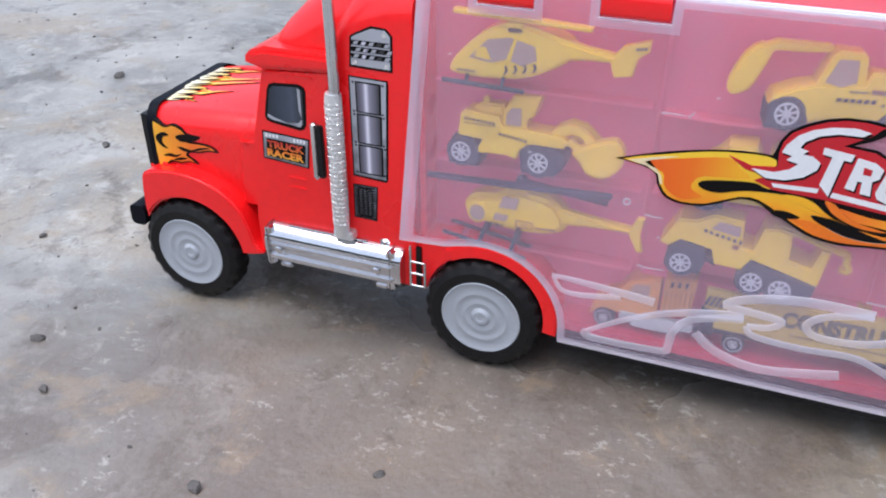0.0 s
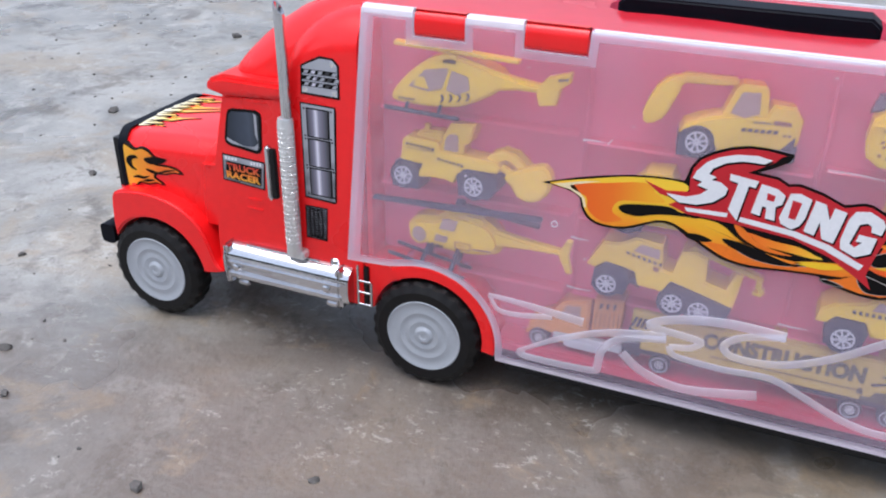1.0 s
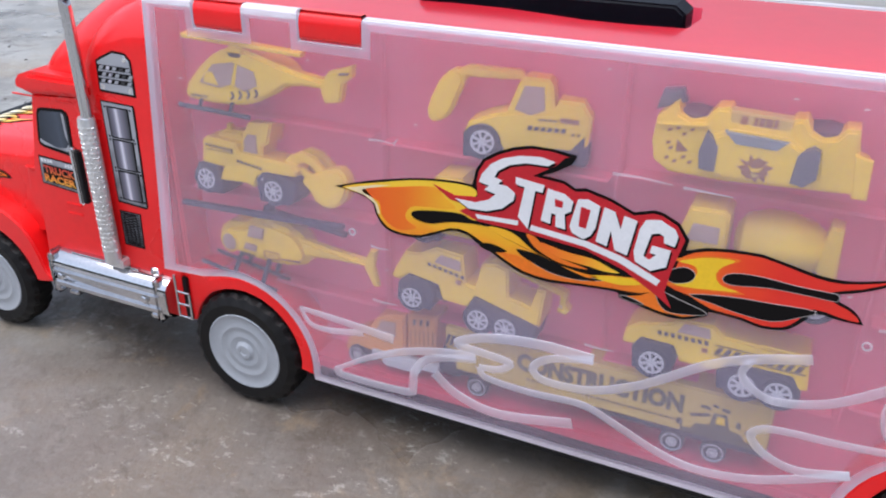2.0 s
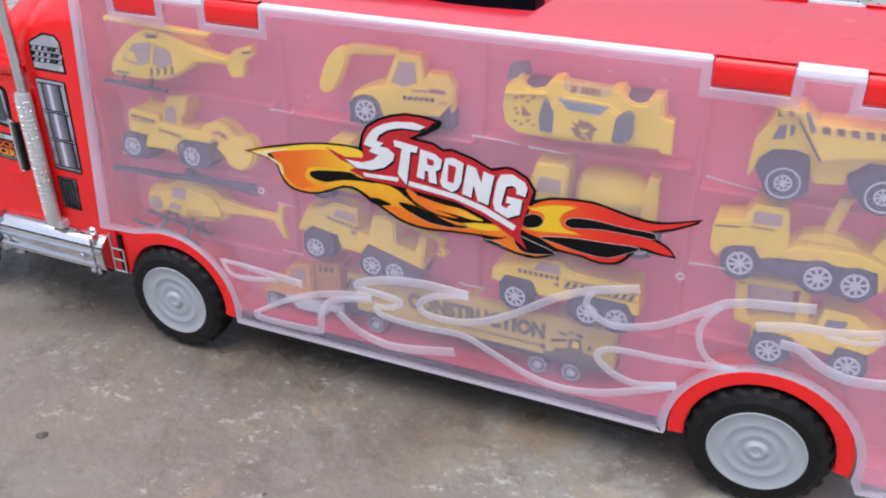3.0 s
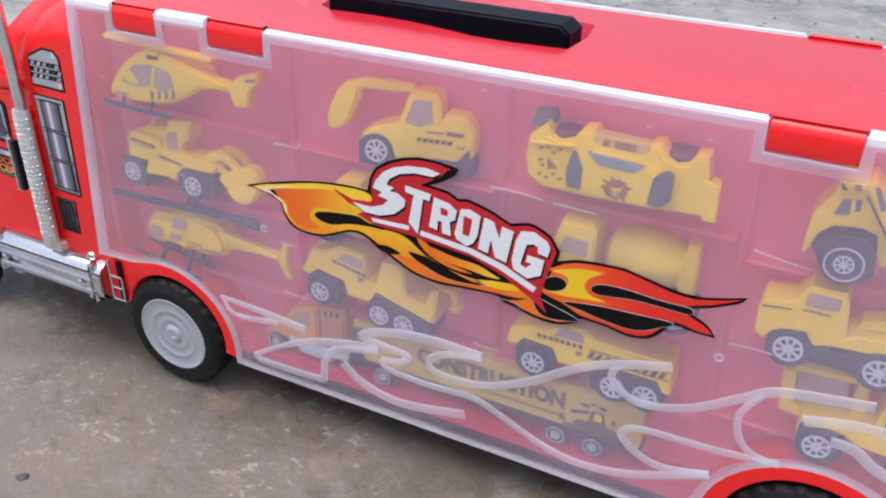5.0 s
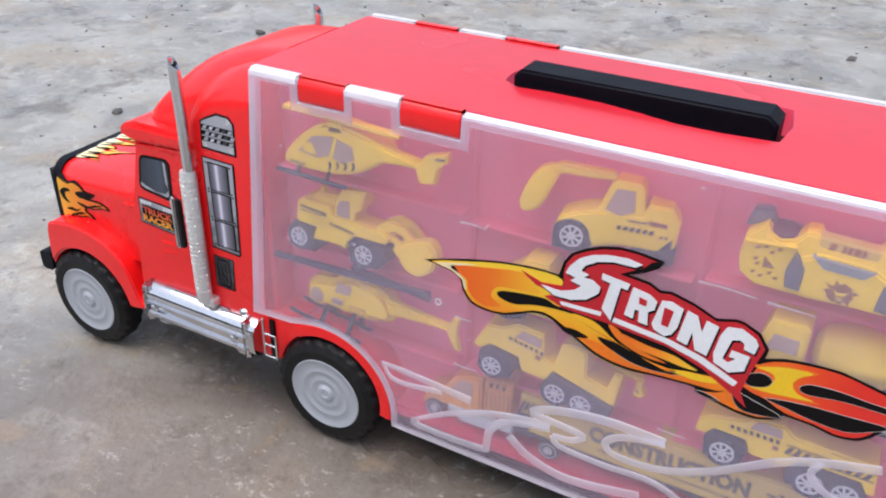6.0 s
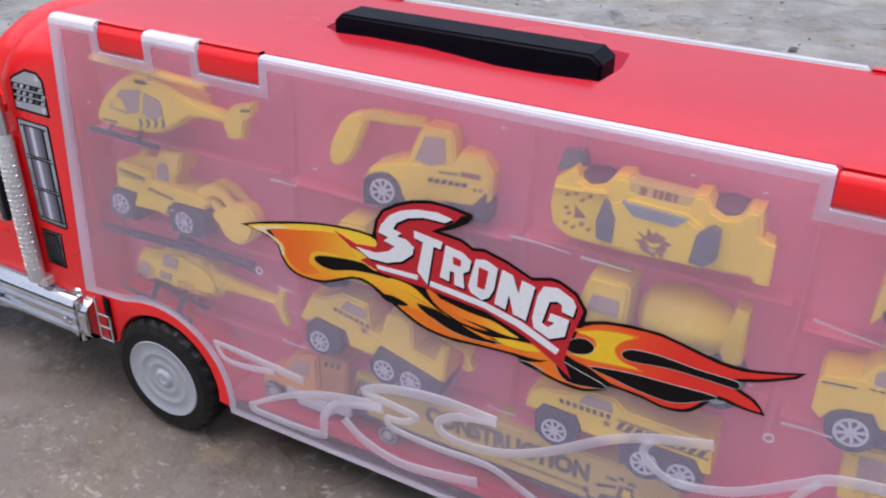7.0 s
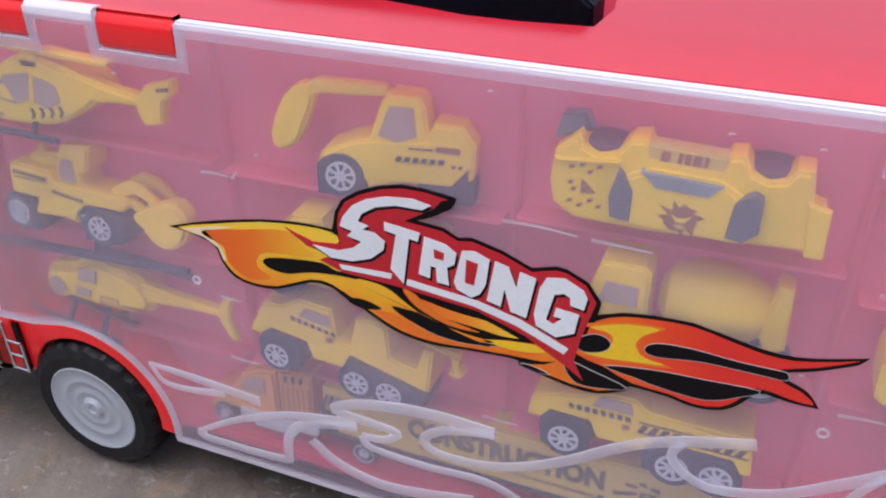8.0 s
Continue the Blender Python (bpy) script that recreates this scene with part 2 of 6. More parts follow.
# ---- building helpers ----
def part(name, data, material, parent=None, label="", at=None, smooth=35):
    """Links a bmesh (or a mesh that is shared) as one object under a thing or part."""
    if isinstance(data, bmesh.types.BMesh):
        bmesh.ops.recalc_face_normals(data, faces=data.faces)
        me = bpy.data.meshes.new(name)
        data.to_mesh(me)
        data.free()
        me.materials.append(material)
        me.polygons.foreach_set("use_smooth", [True] * len(me.polygons))
        me.set_sharp_from_angle(angle=radians(smooth))
    else:
        me = data
    ob = new(name, me)
    if parent is not None:
        ob.parent = parent
    if at is not None:
        ob.location = at
    if label:
        tagged(ob, label)
    return ob


def thing(name, at, label, category, group=""):
    ob = new(name)
    ob.empty_display_size = 0.01
    ob.location = at
    return tagged(ob, label, category, group)


def spline(pts, steps=4, closed=True):
    """A smooth line through the given corners."""
    out, n = [], len(pts)
    for i in range(n if closed else n - 1):
        if closed:
            p = [Vector(pts[(i + k) % n]) for k in (-1, 0, 1, 2)]
        else:
            p = [Vector(pts[min(max(i + k, 0), n - 1)]) for k in (-1, 0, 1, 2)]
        for s in range(steps):
            t = s / steps
            out.append(tuple(0.5 * (2 * p[1] + (p[2] - p[0]) * t + (2 * p[0] - 5 * p[1] + 4 * p[2] - p[3]) * t * t
                                    + (3 * p[1] - p[0] - 3 * p[2] + p[3]) * t ** 3)))
    if not closed:
        out.append(tuple(pts[-1]))
    return out


def prism(pts, y0, y1, bevel=0.0, o=(0, 0), seg=2, bm=None):
    """A side outline (x, z in millimetres, from the origin o) given depth from y0 to y1 millimetres."""
    bm = bm or bmesh.new()
    a = [bm.verts.new(((x - o[0]) / 1000, y0 / 1000, (z - o[1]) / 1000)) for x, z in pts]
    c = [bm.verts.new(((x - o[0]) / 1000, y1 / 1000, (z - o[1]) / 1000)) for x, z in pts]
    caps = [bm.faces.new(a), bm.faces.new(c[::-1])]
    n = len(pts)
    for i in range(n):
        bm.faces.new((a[i], c[i], c[(i + 1) % n], a[(i + 1) % n]))
    bmesh.ops.recalc_face_normals(bm, faces=bm.faces)
    if bevel:
        edges = list({e for f in caps for e in f.edges})
        bmesh.ops.bevel(bm, geom=edges, offset=bevel / 1000, segments=seg, affect="EDGES", clamp_overlap=True)
    return bm


def box(x0, x1, y0, y1, z0, z1, bevel=0.0, o=(0, 0), bm=None, seg=2):
    """A block with rounded edges, millimetres."""
    bm = bm or bmesh.new()
    made = bmesh.ops.create_cube(bm, size=1)["verts"]
    for v in made:
        v.co = Vector((((x0 + x1) / 2 + v.co.x * (x1 - x0) - o[0]) / 1000, ((y0 + y1) / 2 + v.co.y * (y1 - y0)) / 1000,
                       ((z0 + z1) / 2 + v.co.z * (z1 - z0) - o[1]) / 1000))
    if bevel:
        edges = list({e for v in made for e in v.link_edges})
        bmesh.ops.bevel(bm, geom=edges, offset=bevel / 1000, segments=seg, affect="EDGES", clamp_overlap=True)
    return bm


def lathe(profile, n=48, bm=None, at=(0, 0, 0), axis="y", wobble=None):
    """A profile of (radius, along) in millimetres turned round an axis; ends are closed."""
    bm = bm or bmesh.new()
    rings = []
    for k, (r, s) in enumerate(profile):
        ring = []
        for i in range(n):
            a = 2 * math.pi * i / n
            q = r * (wobble(k, i) if wobble else 1)
            u, w = q * math.cos(a), q * math.sin(a)
            p = {"y": (u, s, w), "x": (s, u, w), "z": (u, w, s)}[axis]
            ring.append(bm.verts.new([(at[j] + p[j]) / 1000 for j in range(3)]))
        rings.append(ring)
    for a, c in zip(rings, rings[1:]):
        for i in range(n):
            bm.faces.new((a[i], a[(i + 1) % n], c[(i + 1) % n], c[i]))
    bm.faces.new(rings[0][::-1])
    bm.faces.new(rings[-1])
    return bm


def loft(rings, bm=None, caps=True):
    """Skins rings of points (metres) that have the same count."""
    bm = bm or bmesh.new()
    vs = [[bm.verts.new(p) for p in r] for r in rings]
    n = len(vs[0])
    for a, c in zip(vs, vs[1:]):
        for i in range(n):
            bm.faces.new((a[i], a[(i + 1) % n], c[(i + 1) % n], c[i]))
    if caps:
        bm.faces.new(vs[0][::-1])
        bm.faces.new(vs[-1])
    return bm


def round_rect(u0, u1, v0, v1, r, n=5, low=0.0):
    """A rectangle with rounded corners; low: the radius of the two lower corners."""
    pts = []
    for cx, cz, a0, rr in ((u1, v1, 0, r), (u0, v1, 90, r), (u0, v0, 180, low), (u1, v0, 270, low)):
        sx, sz = (1 if cx == u1 else -1), (1 if cz == v1 else -1)
        for k in range(n + 1):
            a = radians(a0 + 90 * k / n)
            q = max(rr, 0.01)
            pts.append((cx - sx * q + q * math.cos(a), cz - sz * q + q * math.sin(a)))
    return pts


def rod(a, c, r, n=12, bm=None):
    """A round bar between two points, millimetres."""
    bm = bm or bmesh.new()
    a, c = Vector(a) / 1000, Vector(c) / 1000
    q = (c - a).to_track_quat("Z", "Y")
    rings = [[p + q @ Vector((math.cos(2 * math.pi * i / n) * r / 1000, math.sin(2 * math.pi * i / n) * r / 1000, 0)) for i in range(n)] for p in (a, c)]
    return loft(rings, bm)


def ribbon(pts, width, y, high, bm=None):
    """A raised rounded rib along a line of (x, z), millimetres, standing proud of y by high; its width may run along the line."""
    line = spline(pts, 5, closed=False)
    rings, n = [], len(line)
    for i, p in enumerate(line):
        a, c = Vector(line[max(i - 1, 0)]), Vector(line[min(i + 1, n - 1)])
        d = (c - a).normalized()
        side = Vector((-d.y, d.x))
        t = i / (n - 1)
        w = (width[0] + (width[1] - width[0]) * t) / 2 if isinstance(width, tuple) else width / 2
        ring = []
        for s, h in ((-1, 0), (-0.9, 0.55), (-0.6, 0.9), (0, 1), (0.6, 0.9), (0.9, 0.55), (1, 0)):
            ring.append(((p[0] + side.x * w * s) / 1000, (y - high * h) / 1000, (p[1] + side.y * w * s) / 1000))
        rings.append(ring)
    return loft(rings, bm)


def inset(pts, d):
    """An outline drawn in by d."""
    out, n = [], len(pts)
    area = sum(pts[i][0] * pts[(i + 1) % n][1] - pts[(i + 1) % n][0] * pts[i][1] for i in range(n))
    sgn = 1 if area > 0 else -1
    for i in range(n):
        p, q, r = Vector(pts[i - 1]), Vector(pts[i]), Vector(pts[(i + 1) % n])
        a, c = (q - p).normalized(), (r - q).normalized()
        na, nc = Vector((-a.y, a.x)) * sgn, Vector((-c.y, c.x)) * sgn
        m = (na + nc)
        m = m / max(0.35, m.length_squared / 2) if m.length > 1e-6 else na
        out.append(tuple(q + m * d))
    return out


def ink(name, pts, layer, material, parent, y=-1.5, o=(0, 0), curve=0, label=""):
    """A printed shape: a thin film on an upright face at y millimetres, layer by layer."""
    pts = spline(pts, curve) if curve else pts
    top = y - 0.12 * layer
    return part(name, prism(pts, top - 0.1, top + 0.02, o=o), material, parent, label)


def lettering(name, text, x0, x1, z0, z1, y, material, parent, o=(0, 0), tilt=0.0, fat=0.0):
    """Built-in letters set into a field on an upright face, millimetres."""
    cu = bpy.data.curves.new(name, "FONT")
    cu.body, cu.size, cu.extrude, cu.offset, cu.resolution_u = text, 1.0, 0.0, fat, 3
    tmp = bpy.data.objects.new(name, cu)
    scene.collection.objects.link(tmp)
    me = bpy.data.meshes.new_from_object(tmp.evaluated_get(bpy.context.evaluated_depsgraph_get()))
    bpy.data.objects.remove(tmp)
    co = np.array([v.co[:] for v in me.vertices])
    lo, hi = co.min(0), co.max(0)
    for v in me.vertices:
        u = (v.co.x - lo[0]) / (hi[0] - lo[0])
        w = (v.co.y - lo[1]) / (hi[1] - lo[1])
        v.co = ((x0 + u * (x1 - x0) - o[0]) / 1000, y / 1000, (z0 + w * (z1 - z0) + tilt * u - o[1]) / 1000)
    me.materials.clear()
    me.materials.append(material)
    return part(name, me, material, parent)


# ---- ground ----
bm = bmesh.new()
edge = [-900, -30, -5, -1.2, -0.6, -0.3, 0, 0.3, 0.6, 1.2, 5, 30, 900]
grid = [[bm.verts.new((x + 0.1, y, GZ / 1000)) for y in edge] for x in edge]
for i in range(len(edge) - 1):
    for j in range(len(edge) - 1):
        bm.faces.new((grid[i][j], grid[i + 1][j], grid[i + 1][j + 1], grid[i][j + 1]))
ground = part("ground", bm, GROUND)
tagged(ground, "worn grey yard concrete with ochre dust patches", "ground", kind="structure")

# plain unseen walls, added to close the place and darken the reflections
for nm, x, y, sx, sy in (("added_wall_north", 0, 9, 20, 0.3), ("added_wall_south", 0, -7, 20, 0.3), ("added_wall_west", -10, 1, 0.3, 16.3), ("added_wall_east", 10, 1, 0.3, 16.3)):
    bm = box((x - sx / 2) * 1000, (x + sx / 2) * 1000, (y - sy / 2) * 1000, (y + sy / 2) * 1000, GZ, 1700, 20)
    tagged(part(nm, bm, WALL), "unseen plain dull wall added to darken reflections", "wall", kind="structure")

rng = random.Random(7)


def pebble(bm, x, y, size, squash=0.5):
    made = bmesh.ops.create_icosphere(bm, subdivisions=1, radius=1)["verts"]
    turn = Euler((rng.uniform(-0.3, 0.3), rng.uniform(-0.3, 0.3), rng.uniform(0, 6.3))).to_matrix()
    for v in made:
        p = Vector((v.co.x * rng.uniform(0.8, 1.5), v.co.y * rng.uniform(0.6, 1.0), v.co.z * squash)) * rng.uniform(0.75, 1.2)
        v.co = turn @ (p * size) + Vector((x, y, GZ / 1000 + size * squash * 0.45))


bm = bmesh.new()
for k in range(420):
    x, y = rng.uniform(-0.75, 0.55), rng.uniform(-0.22, 1.3)
    if -0.2 < x < 0.46 and -0.02 < y < 0.14:
        continue
    pebble(bm, x, y, rng.choice((0.0007, 0.0009, 0.0012, 0.0016)) * (1 + max(0, y) * 0.8))
grit = part("grit", bm, STONE)
tagged(grit, "small dark grit scattered on the concrete", "grit", kind="stuff")
for k, (x, y, s) in enumerate(((-0.215, -0.075, 0.0042), (-0.18, -0.11, 0.0036), (-0.06, -0.14, 0.0045), (-0.36, 0.16, 0.005),
                               (-0.30, 0.02, 0.0035), (-0.46, 0.30, 0.006), (0.02, -0.10, 0.003), (0.10, -0.13, 0.0036),
                               (-0.52, 0.62, 0.008), (0.22, 0.95, 0.007))):
    bm = bmesh.new()
    pebble(bm, 0, 0, s, 0.6)
    for v in bm.verts:
        v.co.z -= GZ / 1000
    ob = part("pebble", bm, STONE, at=(x, y, GZ / 1000))
    tagged(ob, "small dark stone chip lying on the concrete", "pebble", "stone chips on the yard")

# ---- the toy lorry ----
TX, TY = 120, 56
truck = thing("toy_truck", (TX / 1000, TY / 1000, GZ / 1000),
              "large red plastic toy carrier truck with frosted side cover, on concrete", "toy truck")
BACK = (-TX / 1000, -TY / 1000, -GZ / 1000)
WIDE = 112  # breadth of the body


def tpart(name, bm, material, label=""):
    return part(name, bm, material, truck, label, at=BACK)


# wheels
HUBS = (-152, 38, 375)
R = 33.8


def tread(k, i):
    return 1.0 if k not in (3, 4, 5, 6) else (1.0 if (i // 2 + (k > 4)) % 2 else 0.968)


TYRE_PROFILE = [(19.6, -6.5), (23.4, -8.8), (28.4, -9.2), (32.6, -7), (R, -4.5), (R, 4.5), (32.6, 7), (28.5, 9), (19.6, 9)]
tyre_bm = lathe(TYRE_PROFILE, 96, wobble=tread)
rim_bm = lathe([(23.1, -5), (23.1, -8.4), (22.3, -8.9), (21.0, -8.3), (16.6, -7.7), (15.6, -8.15), (14.4, -8.15), (13.5, -7.65), (10.6, -7.55),
                (9.6, -8.0), (8.6, -8.05), (7.7, -7.65), (5.8, -7.55), (4.9, -8.2), (4.0, -9.0), (2.3, -9.0), (1.8, -8.6)], 64)
wheel_mesh = tyre_mesh = None
for x in HUBS:
    for side in (0, 1):
        at = Vector(BACK) + Vector((x, 5 if side == 0 else WIDE - 5, 28.6)) / 1000
        if tyre_mesh is None:
            wheel = part("wheel", rim_bm, HUB, truck, "silver plastic hub with moulded rings", at)
            wheel_mesh = wheel.data
            tyre = part("tyre", tyre_bm, TYRE, wheel, "black treaded tyre", smooth=25)
            tyre_mesh = tyre.data
        else:
            wheel = part("wheel", wheel_mesh, HUB, truck, "silver plastic hub with moulded rings", at)
            tyre = part("tyre", tyre_mesh, TYRE, wheel, "black treaded tyre")
        if side:
            wheel.rotation_euler = (0, 0, math.pi)
for x in HUBS:
    tpart("axle", rod((x, 14, 28.6), (x, WIDE - 14, 28.6), 3), BLACK)
bm = box(-170, 430, 34, 86, 26, 38, 2)
tpart("chassis", bm, BLACK, "black chassis beam under the body")
# Unseen pan, added to keep light off the ground under the trailer.
tpart("underbody", box(84, 328, 6, WIDE - 6, 12, 24, 2), BLACK, "black pan added to block light under the truck")


def arch(cx, r, a0, a1, n=22, cz=30):
    return [(cx + r * math.cos(radians(a0 + (a1 - a0) * k / n)), cz + r * math.sin(radians(a0 + (a1 - a0) * k / n))) for k in range(n + 1)]


# trailer shell
END = 440
slot = [(113.5, 60), (115, 49), (124, 43.5), (140, 45.2), (165, 44.6), (182, 41.5), (200, 37.6), (218, 37.4), (241, 40), (243, 60), (240, 81), (228, 83), (126, 79), (116, 76)]
bm = bmesh.new()


def loop(pts, z):
    vs = [bm.verts.new((x / 1000, y / 1000, z / 1000)) for x, y in pts]
    return vs, [bm.edges.new((vs[i], vs[(i + 1) % len(vs)])) for i in range(len(vs))]


rim = [(0, 4.5), (END, 4.5), (END, WIDE - 4.5), (0, WIDE - 4.5)]
va, ea = loop(rim, 213)
vb, eb = loop(slot, 213)
bmesh.ops.triangle_fill(bm, use_beauty=True, edges=ea + eb)
lowa, _ = loop(rim, 209)
lowb, _ = loop([(x, 60 + (y - 60) * 0.9) for x, y in slot], 200)
for hi, lo in ((va, lowa), (vb, lowb)):
    for i in range(len(hi)):
        bm.faces.new((hi[i], hi[(i + 1) % len(hi)], lo[(i + 1) % len(hi)], lo[i]))
bm.faces.new(lowb)
roof = tpart("roof", bm, ROOF, "glossy red roof with a recessed handle slot")

# Black plate paints the shade at the bottom of the handle slot.
tpart("slot_shade_plate", box(117, 240.5, 43, 80, 199.4, 201, 0.4), BLACK, "black plate painting the shade in the handle slot")
handle = tpart("carrying_handle", prism([(119, 200), (119, 216), (122.5, 219.5), (234, 219.5), (238.5, 216), (238.5, 200)], 49, 67, 1.3, seg=3), NAVY,
               "black plastic carrying handle in the roof")

for x0, x1, nm in ((0, 3, "front_wall"), (END - 3, END, "rear_wall")):
    tpart(nm, box(x0, x1, 4, WIDE - 4, 64 if x0 == 0 else 26, 210, 0.8), RED)
tpart("floor_tray", box(78, 333, 4, WIDE - 3, 31.4, 34.6, 1), TRAY_SHADED)
tpart("middle_wall", box(2, END - 2, 21, 24, 28, 210), RED_IN)
tpart("tray_corner", box(421, END - 3, 3.4, 21, 20.5, 32, 1), RED_IN)
tpart("tray_apron", box(80, 332, 3.2, 5.2, 28.5, 34.2, 0.8), TRAY_SHADED)


def wheel_arch(cx, a0, a1):
    """The red arch lip over a wheel."""
    pts = arch(cx, 42.2, a0, a1) + arch(cx, 34.6, a1, a0)
    ob = tpart("wheel_arch", prism(pts, -0.3, 26, 0.8), RED, "red wheel arch lip")
    pts = arch(cx, 42.8, 0, 180) + arch(cx, 40.8, 180, 0)
    part("inner_liner", prism(pts, 20, 46), RED_IN, ob)
    return ob


wheel_arch(38, -8, 122)
wheel_arch(375, -8, 188)
tpart("front_skirt", prism([(-2, 36), (-2, 69), (20, 70.5), (20, 62)] + arch(38, 34.6, 118, 168)[1:] + [(2, 36)], 2, 24, 0.6), RED)

# tray shelves and dividers behind the cover
for x0, x1, z in ((3, 116, 158.6), (116, 225, 156.4), (225, 326, 160), (326, 437, 152.5), (3, 116, 115), (116, 225, 115.5), (225, 326, 116), (326, 437, 116),
                  (3, 116, 69.5), (116, 225, 70.5), (225, 326, 71), (326, 437, 77)):
    tpart("shelf", box(x0 + 2.5, x1 - 2.5, 11, 21, z - 1.6, z, 0.7, seg=3), RED_IN)
for x, z0 in ((116, 66), (225, 71), (326, 60)):
    tpart("divider", box(x - 1.6, x + 1.6, 17, 21, z0, 209, 1.2, seg=3), RED_IN)

# hinge barrels along both upper edges
NOTCH = ((31, 58), (87, 117.5), (327, 357), (382, 410))
for yy in (0, 1):
    for x0, x1 in NOTCH:
        bm = loft([[(x / 1000, ((y if yy == 0 else WIDE - y)) / 1000, z / 1000) for y, z in round_rect(-1.2, 6, 201.5, 214, 5.5, 5, 2)] for x in (x0 + 0.4, x1 - 0.4)])
        tpart("hinge_barrel", bm, RED)

# frosted cover with its rim, ribs and tabs
top = [(3, 212.5), (31, 212.5), (31, 201), (58, 201), (58, 212.5), (87, 212.5), (87, 201), (118, 201), (118.5, 212.5), (326.5, 212.5), (327, 201),
       (357, 201), (357, 212.5), (382, 212.5), (382, 201), (410, 201), (410, 212.5), (438.5, 212.5)]
low = [(437, 19), (421, 17)] + arch(375, 43, -8, 186) + [(331.5, 23.5), (81.5, 23)] + arch(38, 43.2, -4, 104) + [(16, 69.2), (-10.5, 67.6)]
cover_line = top + low
cover = tpart("side_cover", prism(cover_line, -1.5, -0.4), MILK, "frosted see-through plastic side cover")
cover.visible_shadow = False


def border(pts, wide, y0, y1):
    """A strip that follows an outline, wide millimetres inwards."""
    bm, n = bmesh.new(), len(pts)
    inner = inset(pts, wide)
    rings = []
    for line, y in ((pts, y0), (inner, y0), (inner, y1), (pts, y1)):
        rings.append([bm.verts.new((x / 1000, y / 1000, z / 1000)) for x, z in line])
    for k in range(4):
        a, c = rings[k], rings[(k + 1) % 4]
        for i in range(n):
            bm.faces.new((a[i], a[(i + 1) % n], c[(i + 1) % n], c[i]))
    return bm


rim_part = part("cover_rim", border(cover_line, 1.1, -1.8, 0.4), MILK_RIM, cover, "milky thick edge of the cover")
rim_part.visible_shadow = False
step = part("cover_flange", border(cover_line, 4.0, -1.75, -1.45), MILK_EDGE, cover, "milky flat border of the cover")
step.visible_shadow = False
front = part("cover_front_band", prism([(-9.3, 70.6), (3.6, 209), (9.6, 209), (-2.4, 71.2)], -1.85, -1.46), MILK_EDGE, cover, "milky front band of the cover")
front.visible_shadow = False
for x0, x1 in ((3.5, 30.5), (58.5, 86.5), (357.5, 381.5), (410.5, 438)):
    bm = loft([[(x / 1000, y / 1000, z / 1000) for y, z in round_rect(-1.8, 5.6, 209.8, 214.0, 2.6, 4, 0.4)] for x in (x0, x1)])
    part("hinge_tab", bm, MILK_TAB, cover, "white plastic hinge tab").visible_shadow = False
tb = part("top_lip", box(118.5, 326.5, -1.8, 2.6, 211.8, 213.5, 0.7), MILK_TAB, cover, "white upper lip of the cover")
tb.visible_shadow = False
for x, z in ((109, 115), (327.5, 114)):
    bm = border([(x + 1.9 * math.cos(a * math.pi / 10), z + 1.9 * math.sin(a * math.pi / 10)) for a in range(20)], 0.7, -2.0, -1.45)
    part("moulding_mark", bm, MILK_RIB, cover).visible_shadow = False

def flame_rib(pts, w):
    """A raised rib of the moulded flame."""
    part("flame_rib", ribbon(pts, (w[0] * 1.22 + 0.2, w[1] * 1.22 + 0.2), -1.45, 0.8), MILK_RIB, cover, "raised milky white flame line").visible_shadow = False


flame_rib([(76, 65), (88, 64.5), (108, 63), (129, 61)], (1.8, 4.2))
flame_rib([(77, 64), (82, 57), (94, 56.5), (112, 60)], (1.6, 3.0))
flame_rib([(172, 64), (142, 58), (118, 48), (97, 35)], (4.2, 1.8))
flame_rib([(97, 35), (99, 31), (135, 32), (139, 36), (140, 45), (146, 54), (158, 59), (172, 62)], (3.4, 3.4))
flame_rib([(151, 48), (163, 39), (185, 34.5), (220, 41)], (4.0, 4.4))
flame_rib([(227, 78), (204, 79), (185, 77), (170, 73), (163, 68), (178, 66.5), (189, 65), (184, 60), (174, 58.5)], (4.6, 2.6))
flame_rib([(174, 58.5), (178, 53.5), (200, 52), (224, 53), (240, 47), (260, 38.5), (279, 35.5), (303, 40), (334, 54)], (2.6, 3.6))
flame_rib([(334, 54), (315, 49.5), (302, 53), (295, 60), (298, 65), (307, 67), (332, 68), (359, 71)], (3.2, 2.6))
flame_rib([(227, 78), (208, 73), (200, 66), (206, 60.5), (227, 62), (249, 72), (273, 89), (290, 97), (311, 103)], (3.0, 3.6))
flame_rib([(290, 97), (287, 89), (295, 81.5), (305, 80.5), (322, 86), (341, 99), (353, 106), (385, 111)], (2.4, 4.0))
flame_rib([(347, 103), (340, 90), (342, 78), (349, 71.5), (359, 71)], (2.4, 2.6))
flame_rib([(363, 96), (379, 100), (394, 101.5), (407, 104), (417, 108), (427, 117)], (4.2, 2.4))
flame_rib([(391, 99), (400, 98.5), (412, 101), (426, 114)], (2.0, 2.4))
flame_rib([(374, 90), (383, 89), (392, 83), (406, 79), (426, 82)], (3.8, 4.4))

